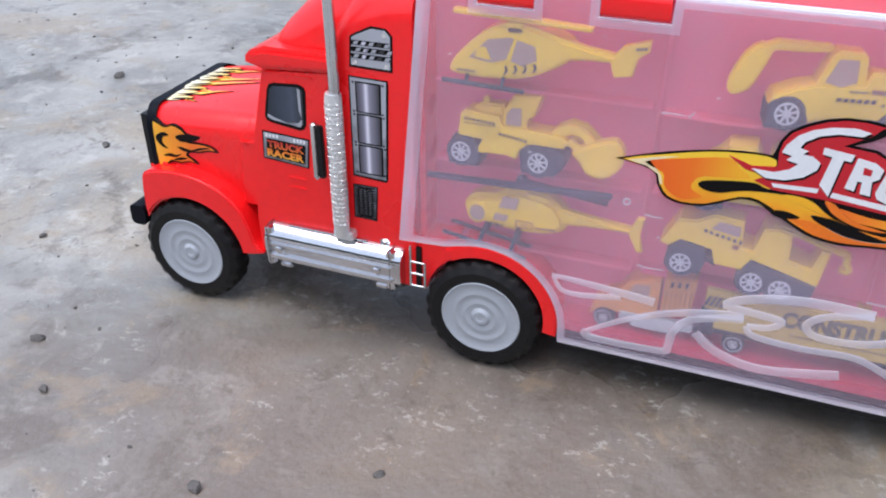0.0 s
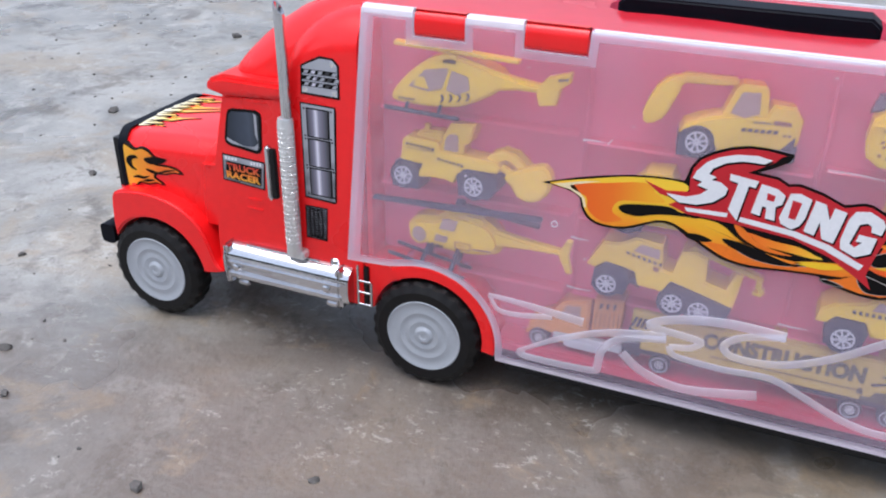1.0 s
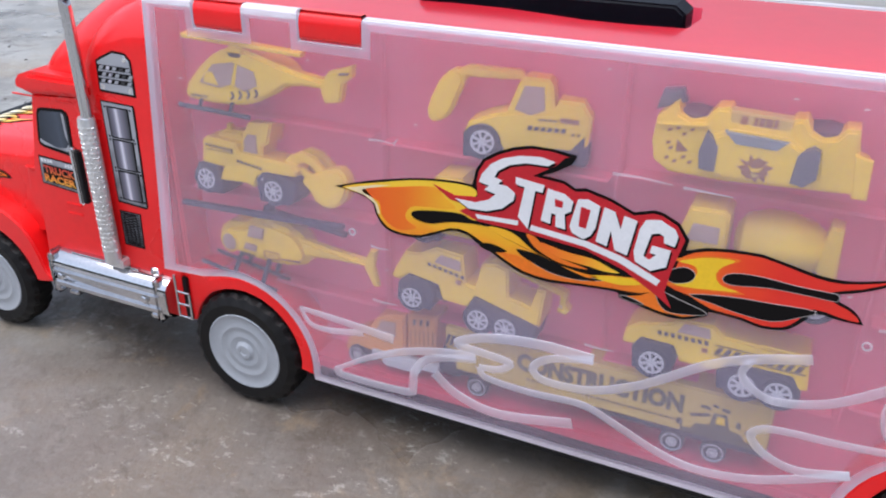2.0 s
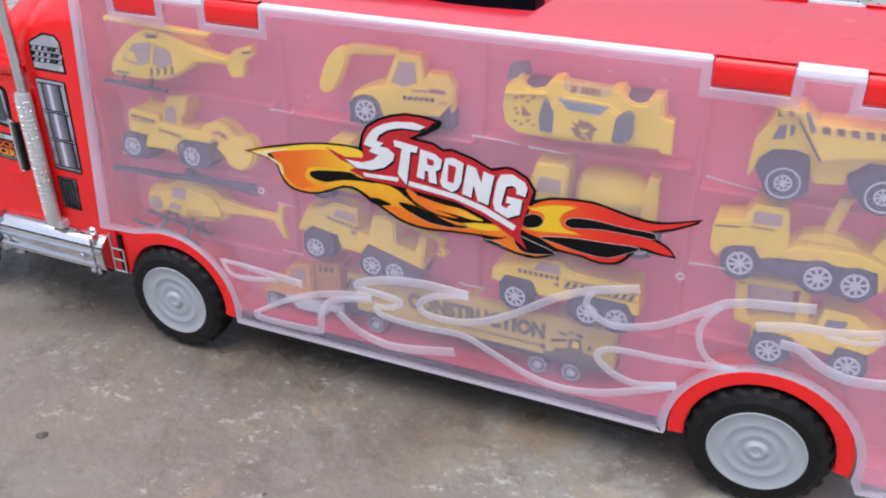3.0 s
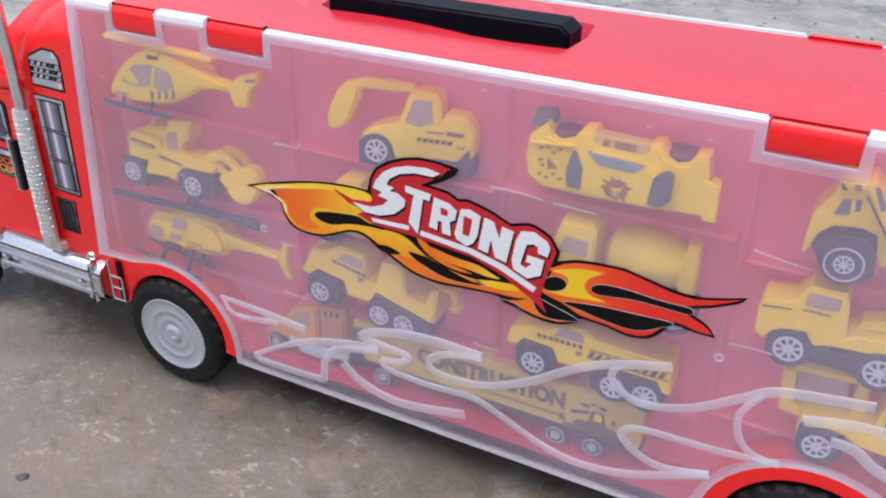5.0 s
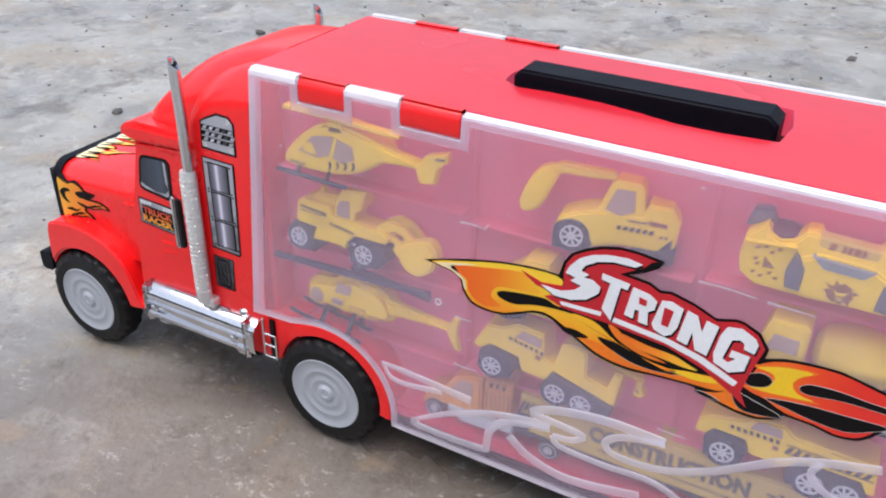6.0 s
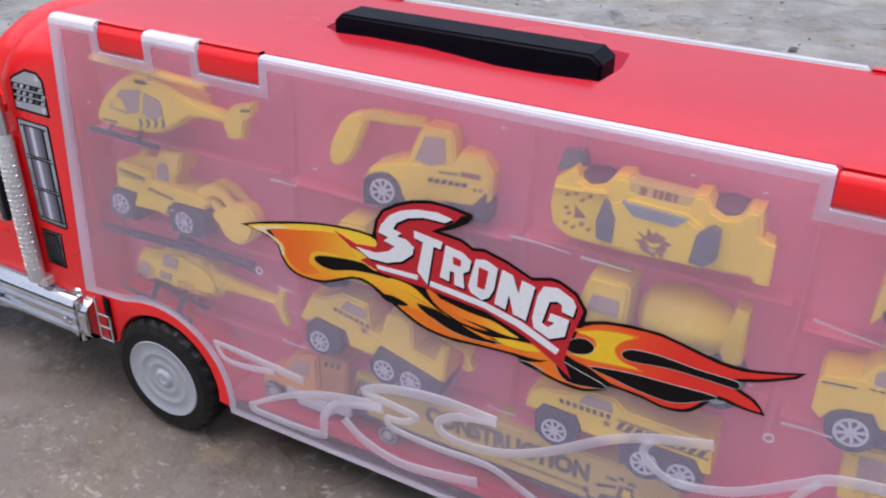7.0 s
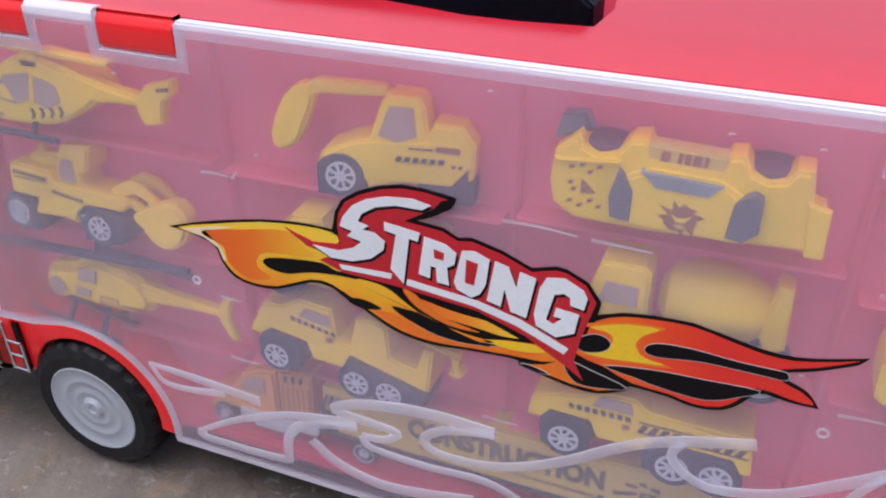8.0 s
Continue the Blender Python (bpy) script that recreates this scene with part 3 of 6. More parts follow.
# short milky strips and specks that paint the glints on the tray's clear lips
GLINT = frosted("painted_glint", 0.90, 0.3, (0.95, 0.88, 0.95))
for pts in ([(119, 161.4), (124, 161.8), (130, 161.4)], [(131, 161), (132.4, 162.6), (133.4, 164)], [(227, 164.6), (238, 164.8), (250, 163.8)], [(254, 163.6), (262, 163.4), (272, 163)], [(331, 163.4), (341, 161.8), (352, 160.4)],
            [(330, 121), (338, 121.6), (346, 121.4)], [(118, 109.4), (122, 108.8), (127, 109)], [(118, 80.6), (124, 80), (131, 80.4)], [(222, 84.4), (228, 84), (235, 84.2)], [(408, 150), (420, 150.4), (432, 149.6)]):
    part("glint_strip", ribbon(pts, (1.3, 0.3), -0.38, -0.5), GLINT, cover).visible_shadow = False
for x, z in ((90.2, 192.8), (142.1, 171.4), (222, 204.8), (287, 202.3), (309, 201.6), (18, 176), (331, 198), (60, 132), (126, 98), (236, 128), (318, 132), (212, 74)):
    part("glint_speck", ribbon([(x - 0.8, z - 0.2), (x, z + 0.2), (x + 0.9, z)], (0.7, 0.3), -0.38, -0.4), MILK_RIB, cover).visible_shadow = False

# far side: the same cover, plain
part_far = tpart("side_cover", prism(cover_line, WIDE + 0.4, WIDE + 1.5), MILK, "frosted see-through plastic side cover")
part_far.visible_shadow = False
part("cover_rim", border(cover_line, 1.3, WIDE - 4.2, WIDE + 1.9), MILK_RIM, part_far)
for x0, x1 in ((0.5, 30.5), (58.5, 86.5), (118.5, 326.5), (357.5, 381.5), (410.5, 438)):
    part("hinge_tab", box(x0, x1, WIDE - 4.0, WIDE + 1.8, 209.6, 213.7, 0.8), MILK_TAB, part_far)

# ---- flame sticker on the cover ----
upper = [(101, 136.7), (120, 142.7), (141, 147.6), (157, 149.6), (168.5, 149.6), (169.3, 152), (170.2, 156.6), (173.1, 161.7), (179, 165.8), (186, 169),
         (194, 171), (202, 171), (212.5, 169.8), (210.3, 165.5), (203.3, 161), (199, 159.2), (208.4, 158.5), (213, 156), (217.5, 157), (227.6, 154.5),
         (237, 150.5), (244.7, 152.8), (248, 152.5), (254.8, 149.3), (259.2, 143), (258.5, 138.5), (266, 141.3), (275, 142.6), (286, 143), (296, 141),
         (306, 139), (315.3, 138.8), (324.3, 140.8), (333.3, 143.6)]
lower = [(331, 140.5), (321.4, 135.5), (313.4, 132.5), (313.4, 130.5), (320.5, 127.4), (324.6, 122.3), (316.5, 122.3), (308, 123), (303.5, 117.3),
         (298.6, 113.3), (290.5, 112), (282.4, 113.5), (271, 114), (270, 112), (261, 108), (252, 108), (242, 110), (235, 111.5), (233, 113.8),
         (217, 112.8), (204, 111.5), (192, 113), (184, 116.5), (175, 121.5), (171, 123), (166.6, 125.7), (158.6, 126), (144.6, 119.8),
         (133.5, 118.8), (126, 121), (122, 126.4), (120.5, 131.5), (116, 134.3), (107, 136.2)]
SY = -1.6
sticker = part("flame_sticker", prism(spline(upper[:5], 4, False)[:-1] + upper[4:28] + spline(upper[28:], 4, False) + spline(lower[:4], 3, False)[:-1] + spline(lower[3:6], 3, False)[:-1] + spline(lower[5:], 4, False), SY - 0.1, SY + 0.05), INK, cover, "flame sticker with the word STRONG")
FLAME = fade("flame_print", "Z", 0.112, 0.148, [(0.0, (0.82, 0.10, 0.006)), (0.3, (0.86, 0.22, 0.008)), (0.55, (0.88, 0.42, 0.012)), (1.0, (0.90, 0.58, 0.03))], scale=0.25)
HOT = fade("red_flame_print", "X", 0.256, 0.300, [(0.0, (0.78, 0.06, 0.008)), (0.3, (0.84, 0.13, 0.008)), (0.7, (0.80, 0.05, 0.01)), (1.0, (0.74, 0.025, 0.012))], scale=0.2)
COREINK = fade("orange_core_print", "X", 0.114, 0.160, [(0.0, (0.82, 0.09, 0.006)), (0.55, (0.84, 0.17, 0.008)), (1.0, (0.88, 0.42, 0.015))], scale=0.12)
TONGUE = fade("tongue_print", "X", 0.2, 0.234, [(0.0, (0.82, 0.14, 0.01)), (0.55, (0.86, 0.26, 0.012)), (1.0, (0.88, 0.56, 0.03))], scale=0.1)
SILVERLINE = mat("pale_grey_sticker_ink", (0.52, 0.47, 0.44), 0.3, grain=0.1, scale=60)
PALE = mat("pale_yellow_sticker_ink", (0.88, 0.72, 0.42), 0.3, grain=0.08, scale=60)
left = [(105, 137.1), (122, 142), (141, 146.7), (157, 148.6), (168, 148.5), (171, 145.5), (166, 137.5), (172, 133), (186, 130), (197, 124.5), (211, 118.7),
        (222, 119), (233, 121.5), (241, 122), (249, 119), (243, 115.7), (233, 115.2), (217, 114), (204, 112.9), (193, 114.2), (185, 117.6), (176, 122.5),
        (167, 127.2), (158.5, 127.3), (144.6, 121), (133.5, 120), (127, 122), (123.2, 126.8), (121.8, 132), (117, 135.2)]
right = [(258, 136), (266, 139.8), (275, 141.2), (286, 141.7), (296, 139.7), (306, 137.6), (315, 137.4), (326, 140.3), (331, 142), (321, 136.7), (312, 133.4),
         (311.5, 130), (319, 127), (323, 123.3), (316, 123.6), (307, 124.8), (302.5, 118.6), (298, 114.5), (290.5, 113.2), (282.5, 114.8), (271, 115.6),
         (262, 119.5), (253, 122), (255.5, 130)]
plate = [(163, 136.6), (168, 139.5), (158.5, 141.2), (150.5, 146.8), (161, 143.4), (171.4, 144.6), (171, 149.4), (170.9, 152), (171.7, 156.6), (174.3, 161), (180, 164.8), (187, 167.9), (194.3, 169.7),
         (202, 169.8), (209.5, 168.7), (207, 165.6), (199, 160.7), (195, 158.3), (208, 157.2), (213, 154.7), (217.5, 155.6), (227.4, 153.2), (237.3, 149.1),
         (244.6, 151.4), (248, 151.1), (254, 148.2), (257.7, 142.7), (256.5, 138), (254, 128), (252.5, 119), (256, 112), (249, 116.8), (236, 124.5), (220, 130),
         (194, 132.5), (172, 133.4)]


def sink(name, pts, layer, material, label="", curve=0):
    return part(name, prism(spline(pts, curve) if curve else pts, SY - 0.1 - 0.07 * layer, SY - 0.04), material, cover, label)


sink("flame_print", left, 1, FLAME, curve=2)
sink("flame_print", [(107, 137), (122, 141), (130, 142.4), (117, 138.2), (123, 131.8), (124.2, 127.2), (122.9, 127.2), (121.5, 132), (116, 135.2)], 2, PALE)
sink("flame_print", [(115, 137.4), (131, 141.6), (151, 145.4), (156, 141.5), (161, 136.8), (142, 134.6), (137.4, 130.5), (137.6, 127), (142.5, 124), (134.5, 121.4), (128.5, 123.3),
                     (124.8, 127.4), (123.6, 133.2)], 2, COREINK, curve=3)
sink("flame_print", right, 1, HOT, curve=2)
patch = [(256.5, 133.4), (262, 135.8), (268, 137.6), (277, 138.2), (272.6, 134.6), (270.8, 130.4), (273.6, 126.6), (280, 125.4), (270, 124), (262, 123), (255.5, 123.2), (261.6, 126), (264, 130), (262.4, 132.8)]
mid_patch = (268, 130.6)
sink("flame_print", [(mid_patch[0] + (x - mid_patch[0]) * 1.22, mid_patch[1] + (z - mid_patch[1]) * 1.1) for x, z in patch], 1.6, OINK, curve=3)
sink("flame_print", patch, 2, YINK, curve=3)
sink("flame_print", [(236, 112.6), (243, 111.2), (252, 109.3), (261, 109.2), (268, 111.8), (262, 115.5), (250, 119), (243, 114.6)], 1, OINK)
sink("flame_print", [(190, 121), (200, 117), (213, 115.2), (228, 116.4), (240, 118.5), (236, 116.2), (217, 114.6), (204, 113.6), (194, 114.8), (186, 118.2), (181, 121)], 2, OINK)
def stroke(pts):
    """A black stroke in the flame, with a fine pale edge at the rear part."""
    if pts[0][0] > 189:
        sink("silver_line", inset(spline(pts, 3), -0.22), 2.6, SILVERLINE)
    sink("black_stroke", pts, 3, INK, curve=3)


stroke([(139.8, 130.4), (142.4, 132.5), (151.4, 134.2), (163.5, 135.3), (169.5, 133.3), (180.6, 134), (193.7, 130.1), (211, 122.4), (222, 123), (233, 124.2), (241, 122.6), (232, 121.2), (221, 120.4), (211, 119.4), (197.8, 125.6), (186.7, 130.4), (173.6, 131.8), (159.5, 130.5), (149.5, 127.6), (142.5, 128.2)])
stroke([(172.7, 123), (177.7, 124), (182.8, 123), (185.2, 121.6), (178.8, 120.2), (173.7, 121.2)])
stroke([(190.4, 124), (196, 123.6), (204, 120), (211, 117.8), (220, 117.5), (230, 118.6), (219, 116), (210, 115.8), (203, 117), (195.9, 120)])
stroke([(235.6, 112.8), (239, 112.8), (243.5, 111.6), (244.5, 110.9), (240, 110.8), (236, 111.8)])
stroke([(252, 126.7), (257, 130.8), (261.1, 131), (263.3, 128.7), (261.2, 125.4), (255.2, 123.7)])
stroke([(273.6, 129.9), (277.1, 132.9), (287.2, 133.7), (300.3, 132.8), (311, 132.8), (314, 132.5), (314, 130), (305.3, 130), (290.3, 129.9), (277.2, 128)])
stroke([(262.5, 120), (277.3, 122.6), (292.4, 123.4), (308, 124), (302.5, 120), (293.5, 116), (280.4, 116.6), (271.3, 118.3)])
stroke([(250, 118.8), (258.3, 116.7), (270, 113), (261.4, 110.6), (254.3, 110.4), (250.3, 114.5)])
# loose tongues of flame under the word
for pts, inkm in (([(199.5, 129.4), (208, 128), (214, 127.2), (223, 126.6), (230, 124.2), (234, 122.8), (228, 122.2), (221, 123), (213, 123.6), (207, 124.6)], TONGUE),
                  ([(193.6, 132), (198, 131), (202, 127.2), (208, 124.2), (214, 122.8), (221, 121.6), (214, 121.2), (208, 122), (202, 124.2), (197, 127.2)], OINK),
                  ([(176, 131.6), (184, 132), (190, 130), (195, 126.2), (203, 122), (212, 120.2), (219, 119.2), (226, 119), (219, 117.6), (208, 121), (199, 123.8), (190, 124.4), (184, 126)], FLAME),
                  ([(222, 118.6), (228, 120.2), (233, 120.9), (239, 121.2), (243, 119.8), (237, 118), (231, 117.6)], YINK)):
    sink("flame_print", pts, 3.4, inkm, curve=3)
sink("black_stroke", [(189.6, 124), (196.6, 123.8), (205.6, 121.8), (212, 119.8), (219, 118), (224.6, 116.8), (217, 116.4), (207, 117), (200, 118.4), (193, 121)], 3.8, INK, curve=3)
sink("red_plate", plate, 4, CRIMSON)
sink("black_stroke", [(196, 158.9), (205, 162), (211, 166), (212.8, 169.4), (208, 168.2), (205, 164.6)], 5, INK)
def letter(pts, hole=None):
    """A white letter with its black shadow; hole: the red eye inside it."""
    sink("letter_shadow", [(x + 0.7, z - 0.9) for x, z in pts], 5, INK)
    sink("letter", pts, 6, WHITE, "white sticker letter")
    if hole:
        sink("letter_hole", hole, 7, CRIMSON)


letter([(204.3, 165.8), (198, 167), (189, 166), (182, 163.7), (177, 160.5), (173.2, 155.6), (171.8, 151.8), (176.3, 150.7), (174.3, 148.6), (179.4, 147.4), (176.4, 144.4), (170.4, 142), (161, 142.2), (167.5, 138.6), (175.5, 138.9), (182.5, 141.5), (187.4, 146), (188, 149.4), (184.4, 151.9), (180.3, 152.2), (182.3, 154), (178.7, 155), (180.2, 158), (185.2, 161.4), (192.2, 163.4), (201.3, 163.6)])
letter([(188, 156.7), (200.4, 155.2), (199.6, 151.8), (196.6, 152.2), (194.2, 134.4), (189.6, 139.3), (192, 152.8), (188, 153.6)])
letter([(201.8, 154.2), (209, 153), (212.7, 150.4), (212, 146), (209.5, 144.3), (210.2, 137.6), (206, 138), (205.7, 143.5), (203.9, 143.6), (203.6, 138.8), (199.6, 139.6)], [(205, 150.4), (208.6, 149.6), (208.3, 146.8), (205.2, 147.1)])
letter([(214.5, 151.8), (218.5, 152.6), (223.7, 150.6), (222.6, 141), (220.8, 137), (217.8, 134.8), (213, 136.8), (211.8, 139.4)], [(216, 149), (220, 148.2), (218.7, 139.8), (215.6, 140.2)])
letter([(225.4, 150.5), (229.8, 149.4), (232.6, 142.4), (233.5, 148.4), (238.8, 147.2), (236.2, 131.6), (231, 132.8), (228.8, 140.8), (227.7, 133.8), (223, 135)])
letter([(242, 148.4), (247.7, 149.4), (253.6, 146.4), (255, 143.8), (254.2, 139.2), (249.9, 140), (249.6, 142.8), (247.8, 143.8), (244.8, 142.8), (242.6, 132.9), (245, 131.6), (247.6, 134.4), (244.9, 134.6), (245.5, 138), (252.9, 137.4), (251.9, 129.8), (246.1, 126.8), (239.6, 129.6), (238.6, 133.9), (240, 144)])
sink("underline", [(170.5, 136.6), (190, 137.4), (189.6, 135.2), (171.5, 134.8)], 6, WHITE)
sink("underline", [(195.6, 136.6), (219.8, 134.2), (234.9, 130.4), (250.5, 123.4), (249.2, 120.8), (233, 127.8), (218.8, 131.6), (195, 134.2)], 6, WHITE)

# ---- cab ----
# hood: slight crown, broad rounded shoulders and a nose that bows forward in plan
SHOULDER = 12


def nose(x, y):
    """The bowed nose: the bonnet's sides lie further back than its middle."""
    return x + 7.5 * ((y - WIDE / 2) / 47) ** 2 * min(1.0, max(0.0, (-140 - x) / 35))


HOOD = [(-184, 13, 110, 0.2), (-182.5, 11, 112.6, 0.4), (-178, 9.6, 114.2, 0.6), (-165, 8.8, 115.6, 1.2), (-140, 8.4, 117.2, 2.2), (-120, 8.4, 118.3, 3), (-104, 8.4, 119, 3.4)]


def hood_top(x, y):
    """Height of the bonnet's top at a place, millimetres."""
    xs = [h[0] for h in HOOD]
    return np.interp(x, xs, [h[2] for h in HOOD]) + np.interp(x, xs, [h[3] for h in HOOD]) * (1 - ((y - WIDE / 2) / (WIDE / 2 - SHOULDER - 8.6)) ** 2)


rings = []
for x, y0, zt, crown in HOOD:
    ring = [(y0, 66), (y0, 84), (y0, zt - SHOULDER - 1)]
    ring += [(y0 + SHOULDER * (1 - math.cos(radians(k))), zt - SHOULDER * (1 - math.sin(radians(k)))) for k in range(12, 90, 12)]
    ring += [(y, zt + crown * (1 - ((y - WIDE / 2) / (WIDE / 2 - SHOULDER - y0)) ** 2)) for y in np.linspace(y0 + SHOULDER, WIDE / 2, 7)]
    ring += [(WIDE - y, z) for y, z in ring[-2::-1]]
    rings.append([(nose(x, y) / 1000, y / 1000, z / 1000) for y, z in ring])
hood = tpart("hood", loft(rings), RED, "red plastic bonnet with flame prints")
cowl_rings = []
for side_x, mid_x, out in ((-115, -106, 0.1), (-113.6, -104.6, 1.3), (-96, -96, 1.5)):
    ring = [(8.4 - out, 66), (8.4 - out, 84), (8.4 - out, 106 + out)]
    ring += [(8.4 - out + SHOULDER * (1 - math.cos(radians(k))), 119 + out - SHOULDER * (1 - math.sin(radians(k)))) for k in range(12, 90, 12)]
    ring += [(y, 119 + out + 3.4 * (1 - ((y - WIDE / 2) / (WIDE / 2 - 20.4)) ** 2)) for y in np.linspace(20.4, WIDE / 2, 7)]
    ring += [(WIDE - y, z) for y, z in ring[-2::-1]]
    cowl_rings.append([((side_x + (mid_x - side_x) * min(1, max(0, (z - 100) / 20))) / 1000, y / 1000, z / 1000) for y, z in ring])
cowl = tpart("cowl", loft(cowl_rings), RED, "raised red cowl behind the bonnet")
part("cowl_step", prism([(-112, 105.4), (-102, 106), (-102, 107.8), (-112, 107)], 5.8, 8.4, 0.6), RED, cowl)
# grille
bm = bmesh.new()
a = round_rect(8.6, WIDE - 8.6, 71, 115.6, 13, 6, 2)
c = round_rect(14, WIDE - 14, 77, 109, 9, 6, 2)
r0 = [[(nose(-187 + dx, y) / 1000, y / 1000, z / 1000) for y, z in p] for p, dx in ((a, 8.5), (a, 2), (c, 0), (c, 6))]
grille = tpart("grille_frame", loft(r0, caps=False), NAVY, "dark glossy grille surround")
part("grille_plate", box(-184.5, -178, 13, WIDE - 13, 76, 109.5), BLACK, grille)
for k in range(6):
    z = 79 + k * 5
    part("grille_bar", box(-186.4, -180, 22, WIDE - 22, z, z + 2, 0.5), CHROME, grille)
bumper = tpart("bumper", loft([[(x / 1000, y / 1000, z / 1000) for x, z in round_rect(-195, -184, 39.5, 53, 3, 3, 3)] for y in (-1, WIDE + 1)]), NAVY, "dark chromed front bumper")
part("bumper_strip", box(-196.5, -194, 4, WIDE - 4, 43, 49, 1), CHROME, bumper)
tpart("front_apron", box(-186, -168, 12, WIDE - 12, 40, 80, 3), RED)


def front_fender(y0, y1):
    out = [(-182, 54), (-180.5, 73), (-176, 79.5), (-161, 82.4), (-146, 82.2), (-132, 79), (-120.5, 73), (-113, 65), (-108, 54), (-105, 44), (-100, 38), (-112, 35)]
    inn = arch(-150, 35.5, 8, 152)
    pts = spline(out, 3, closed=False) + inn
    return tpart("fender", prism(pts, y0, y1, 2.2, seg=3), RED, "rounded red front fender")


front_fender(-2, 22)
front_fender(WIDE - 22, WIDE + 2)
for x in (-168, -159, -150):
    tpart("fender_rivet", lathe([(2.0, 0), (2.0, 0.5), (1.2, 0.9), (0.5, 1.0)], 12, at=(x, 8, 82.0), axis="z"), RED)

# cabin
profile = [(-104, 36), (-104, 60), (-100, 112), (-89, 156), (-40, 160), (-1, 160), (-1, 36)]
cabin = tpart("cabin", prism(profile, 1, WIDE - 1, 3, seg=3), RED, "red cab body with printed windows")
sleeper = []
for x, ztop, r in ((-43, 186, 16), (-40, 192, 18), (-34, 198.5, 20), (-26, 203.5, 22), (-14, 207.5, 22), (-1.5, 209, 22)):
    sleeper.append([(x / 1000, y / 1000, z / 1000) for y, z in round_rect(0, WIDE, 37, ztop, r, 7, 1)])
part("sleeper", loft(sleeper), RED, cabin)
visor = [(-98, 156.6), (-97.8, 160), (-94.6, 163.4), (-86, 166.4), (-40, 166.5), (-40, 157), (-88, 154)]
part("sun_visor", prism(visor, -1, WIDE + 1, 3.2, seg=4), RED, cabin)
dome = []
for x, zt, ins in ((-89, 164, 18), (-84.5, 170, 11), (-78.5, 177.4, 8), (-70, 186.6, 7), (-60, 195, 7), (-48, 202.5, 7), (-35, 208, 8), (-20, 211.5, 9), (-1, 213, 10)):
    h = zt - 158
    dome.append([(x / 1000, y / 1000, z / 1000) for y, z in round_rect(ins, WIDE - ins, 158, zt, min(26, h * 0.8), 8, 0.5)])
part("roof_fairing", loft(dome), RED, cabin)
for z in (92, 86):
    part("door_vent", box(-78, -67, 0.2, 2, z, z + 1.2, 0.3), RED, cabin)
part("door_line", box(-101, -58, 0.5, 1.5, 152.5, 153.3, 0.2), RED, cabin)

GLASS = fade("printed_window", "X", -0.088, -0.062, [(0.0, (0.010, 0.014, 0.022)), (0.35, (0.018, 0.026, 0.042)), (0.75, (0.055, 0.07, 0.10)), (1.0, (0.02, 0.026, 0.035))], scale=0.3)
DRUM = fade("printed_drum", "X", -0.0325, -0.0195, [(0.0, (0.04, 0.04, 0.05)), (0.28, (0.22, 0.21, 0.27)), (0.42, (0.72, 0.70, 0.78)), (0.56, (0.24, 0.23, 0.29)), (1.0, (0.025, 0.025, 0.03))])
SHEET = fade("printed_steel", "Z", 0.07, 0.18, [(0.0, (0.12, 0.122, 0.13)), (0.35, (0.36, 0.37, 0.40)), (0.6, (0.08, 0.08, 0.09)), (1.0, (0.38, 0.39, 0.42))], scale=0.9)
GOLD = fade("lettering_ink", "Z", 0.102, 0.112, [(0.0, (0.85, 0.50, 0.05)), (0.5, (0.80, 0.22, 0.02)), (1.0, (0.55, 0.04, 0.02))])


def cab_ink(name, pts, layer, material, parent, label="", y=0.0, curve=0):
    pts = spline(pts, curve) if curve else pts
    return part(name, prism(pts, y - 0.25 - 0.1 * layer, y + 0.4), material, parent, label, at=None)


CY = 0.9
win = cab_ink("side_window", [(-86, 143.6), (-84.4, 146.4), (-81.6, 147.4), (-66.4, 148.4), (-63.6, 147), (-62.8, 144.4), (-64, 126), (-65.4, 123.2), (-68, 122.2), (-85.6, 124.4), (-88.4, 125.6), (-89, 128.4)], 0, INK, cabin, "printed side window", CY)
cab_ink("window_print", [(-84.6, 143.4), (-82.4, 145.6), (-67, 146.8), (-64.6, 145), (-65.4, 126), (-67.4, 124), (-84.6, 126), (-87.4, 127.6)], 1, GLASS, win, "", CY)
cab_ink("window_print", [(-87, 129.4), (-84, 128), (-76, 125.7), (-68.6, 126.4), (-66.2, 129), (-66.4, 125.4), (-68, 124.3), (-84.6, 126.2), (-87.2, 127.6)], 2, SHEET, win, "", CY)
cab_ink("window_print", [(-67.6, 146.2), (-66, 145.6), (-66.2, 130), (-67.6, 134)], 2, SHEET, win, "", CY)
plate_ob = cab_ink("door_sticker", [(-92, 118.8), (-63, 117.6), (-64.6, 100), (-93, 102)], 0, INK, cabin, "door sticker reading TRUCK RACER", CY)
cab_ink("sticker_print", [(-91.2, 118), (-63.8, 116.8), (-65.3, 100.8), (-92.2, 102.8)], 1, SHEET, plate_ob, "", CY)
cab_ink("sticker_print", [(-89.6, 114.6), (-65.4, 113.6), (-66.6, 102.2), (-90.6, 104)], 2, INK, plate_ob, "", CY)
for k in range(4):
    cab_ink("sticker_print", [(-90 + k * 2.2, 117.4), (-88.6 + k * 2.2, 117.3), (-88.8 + k * 2.2, 115.4), (-90.2 + k * 2.2, 115.5)], 2, WHITE, plate_ob, "", CY)
    cab_ink("sticker_print", [(-72.6 + k * 2, 116.8), (-71.4 + k * 2, 116.7), (-71.6 + k * 2, 114.6), (-72.8 + k * 2, 114.7)], 2, WHITE, plate_ob, "", CY)
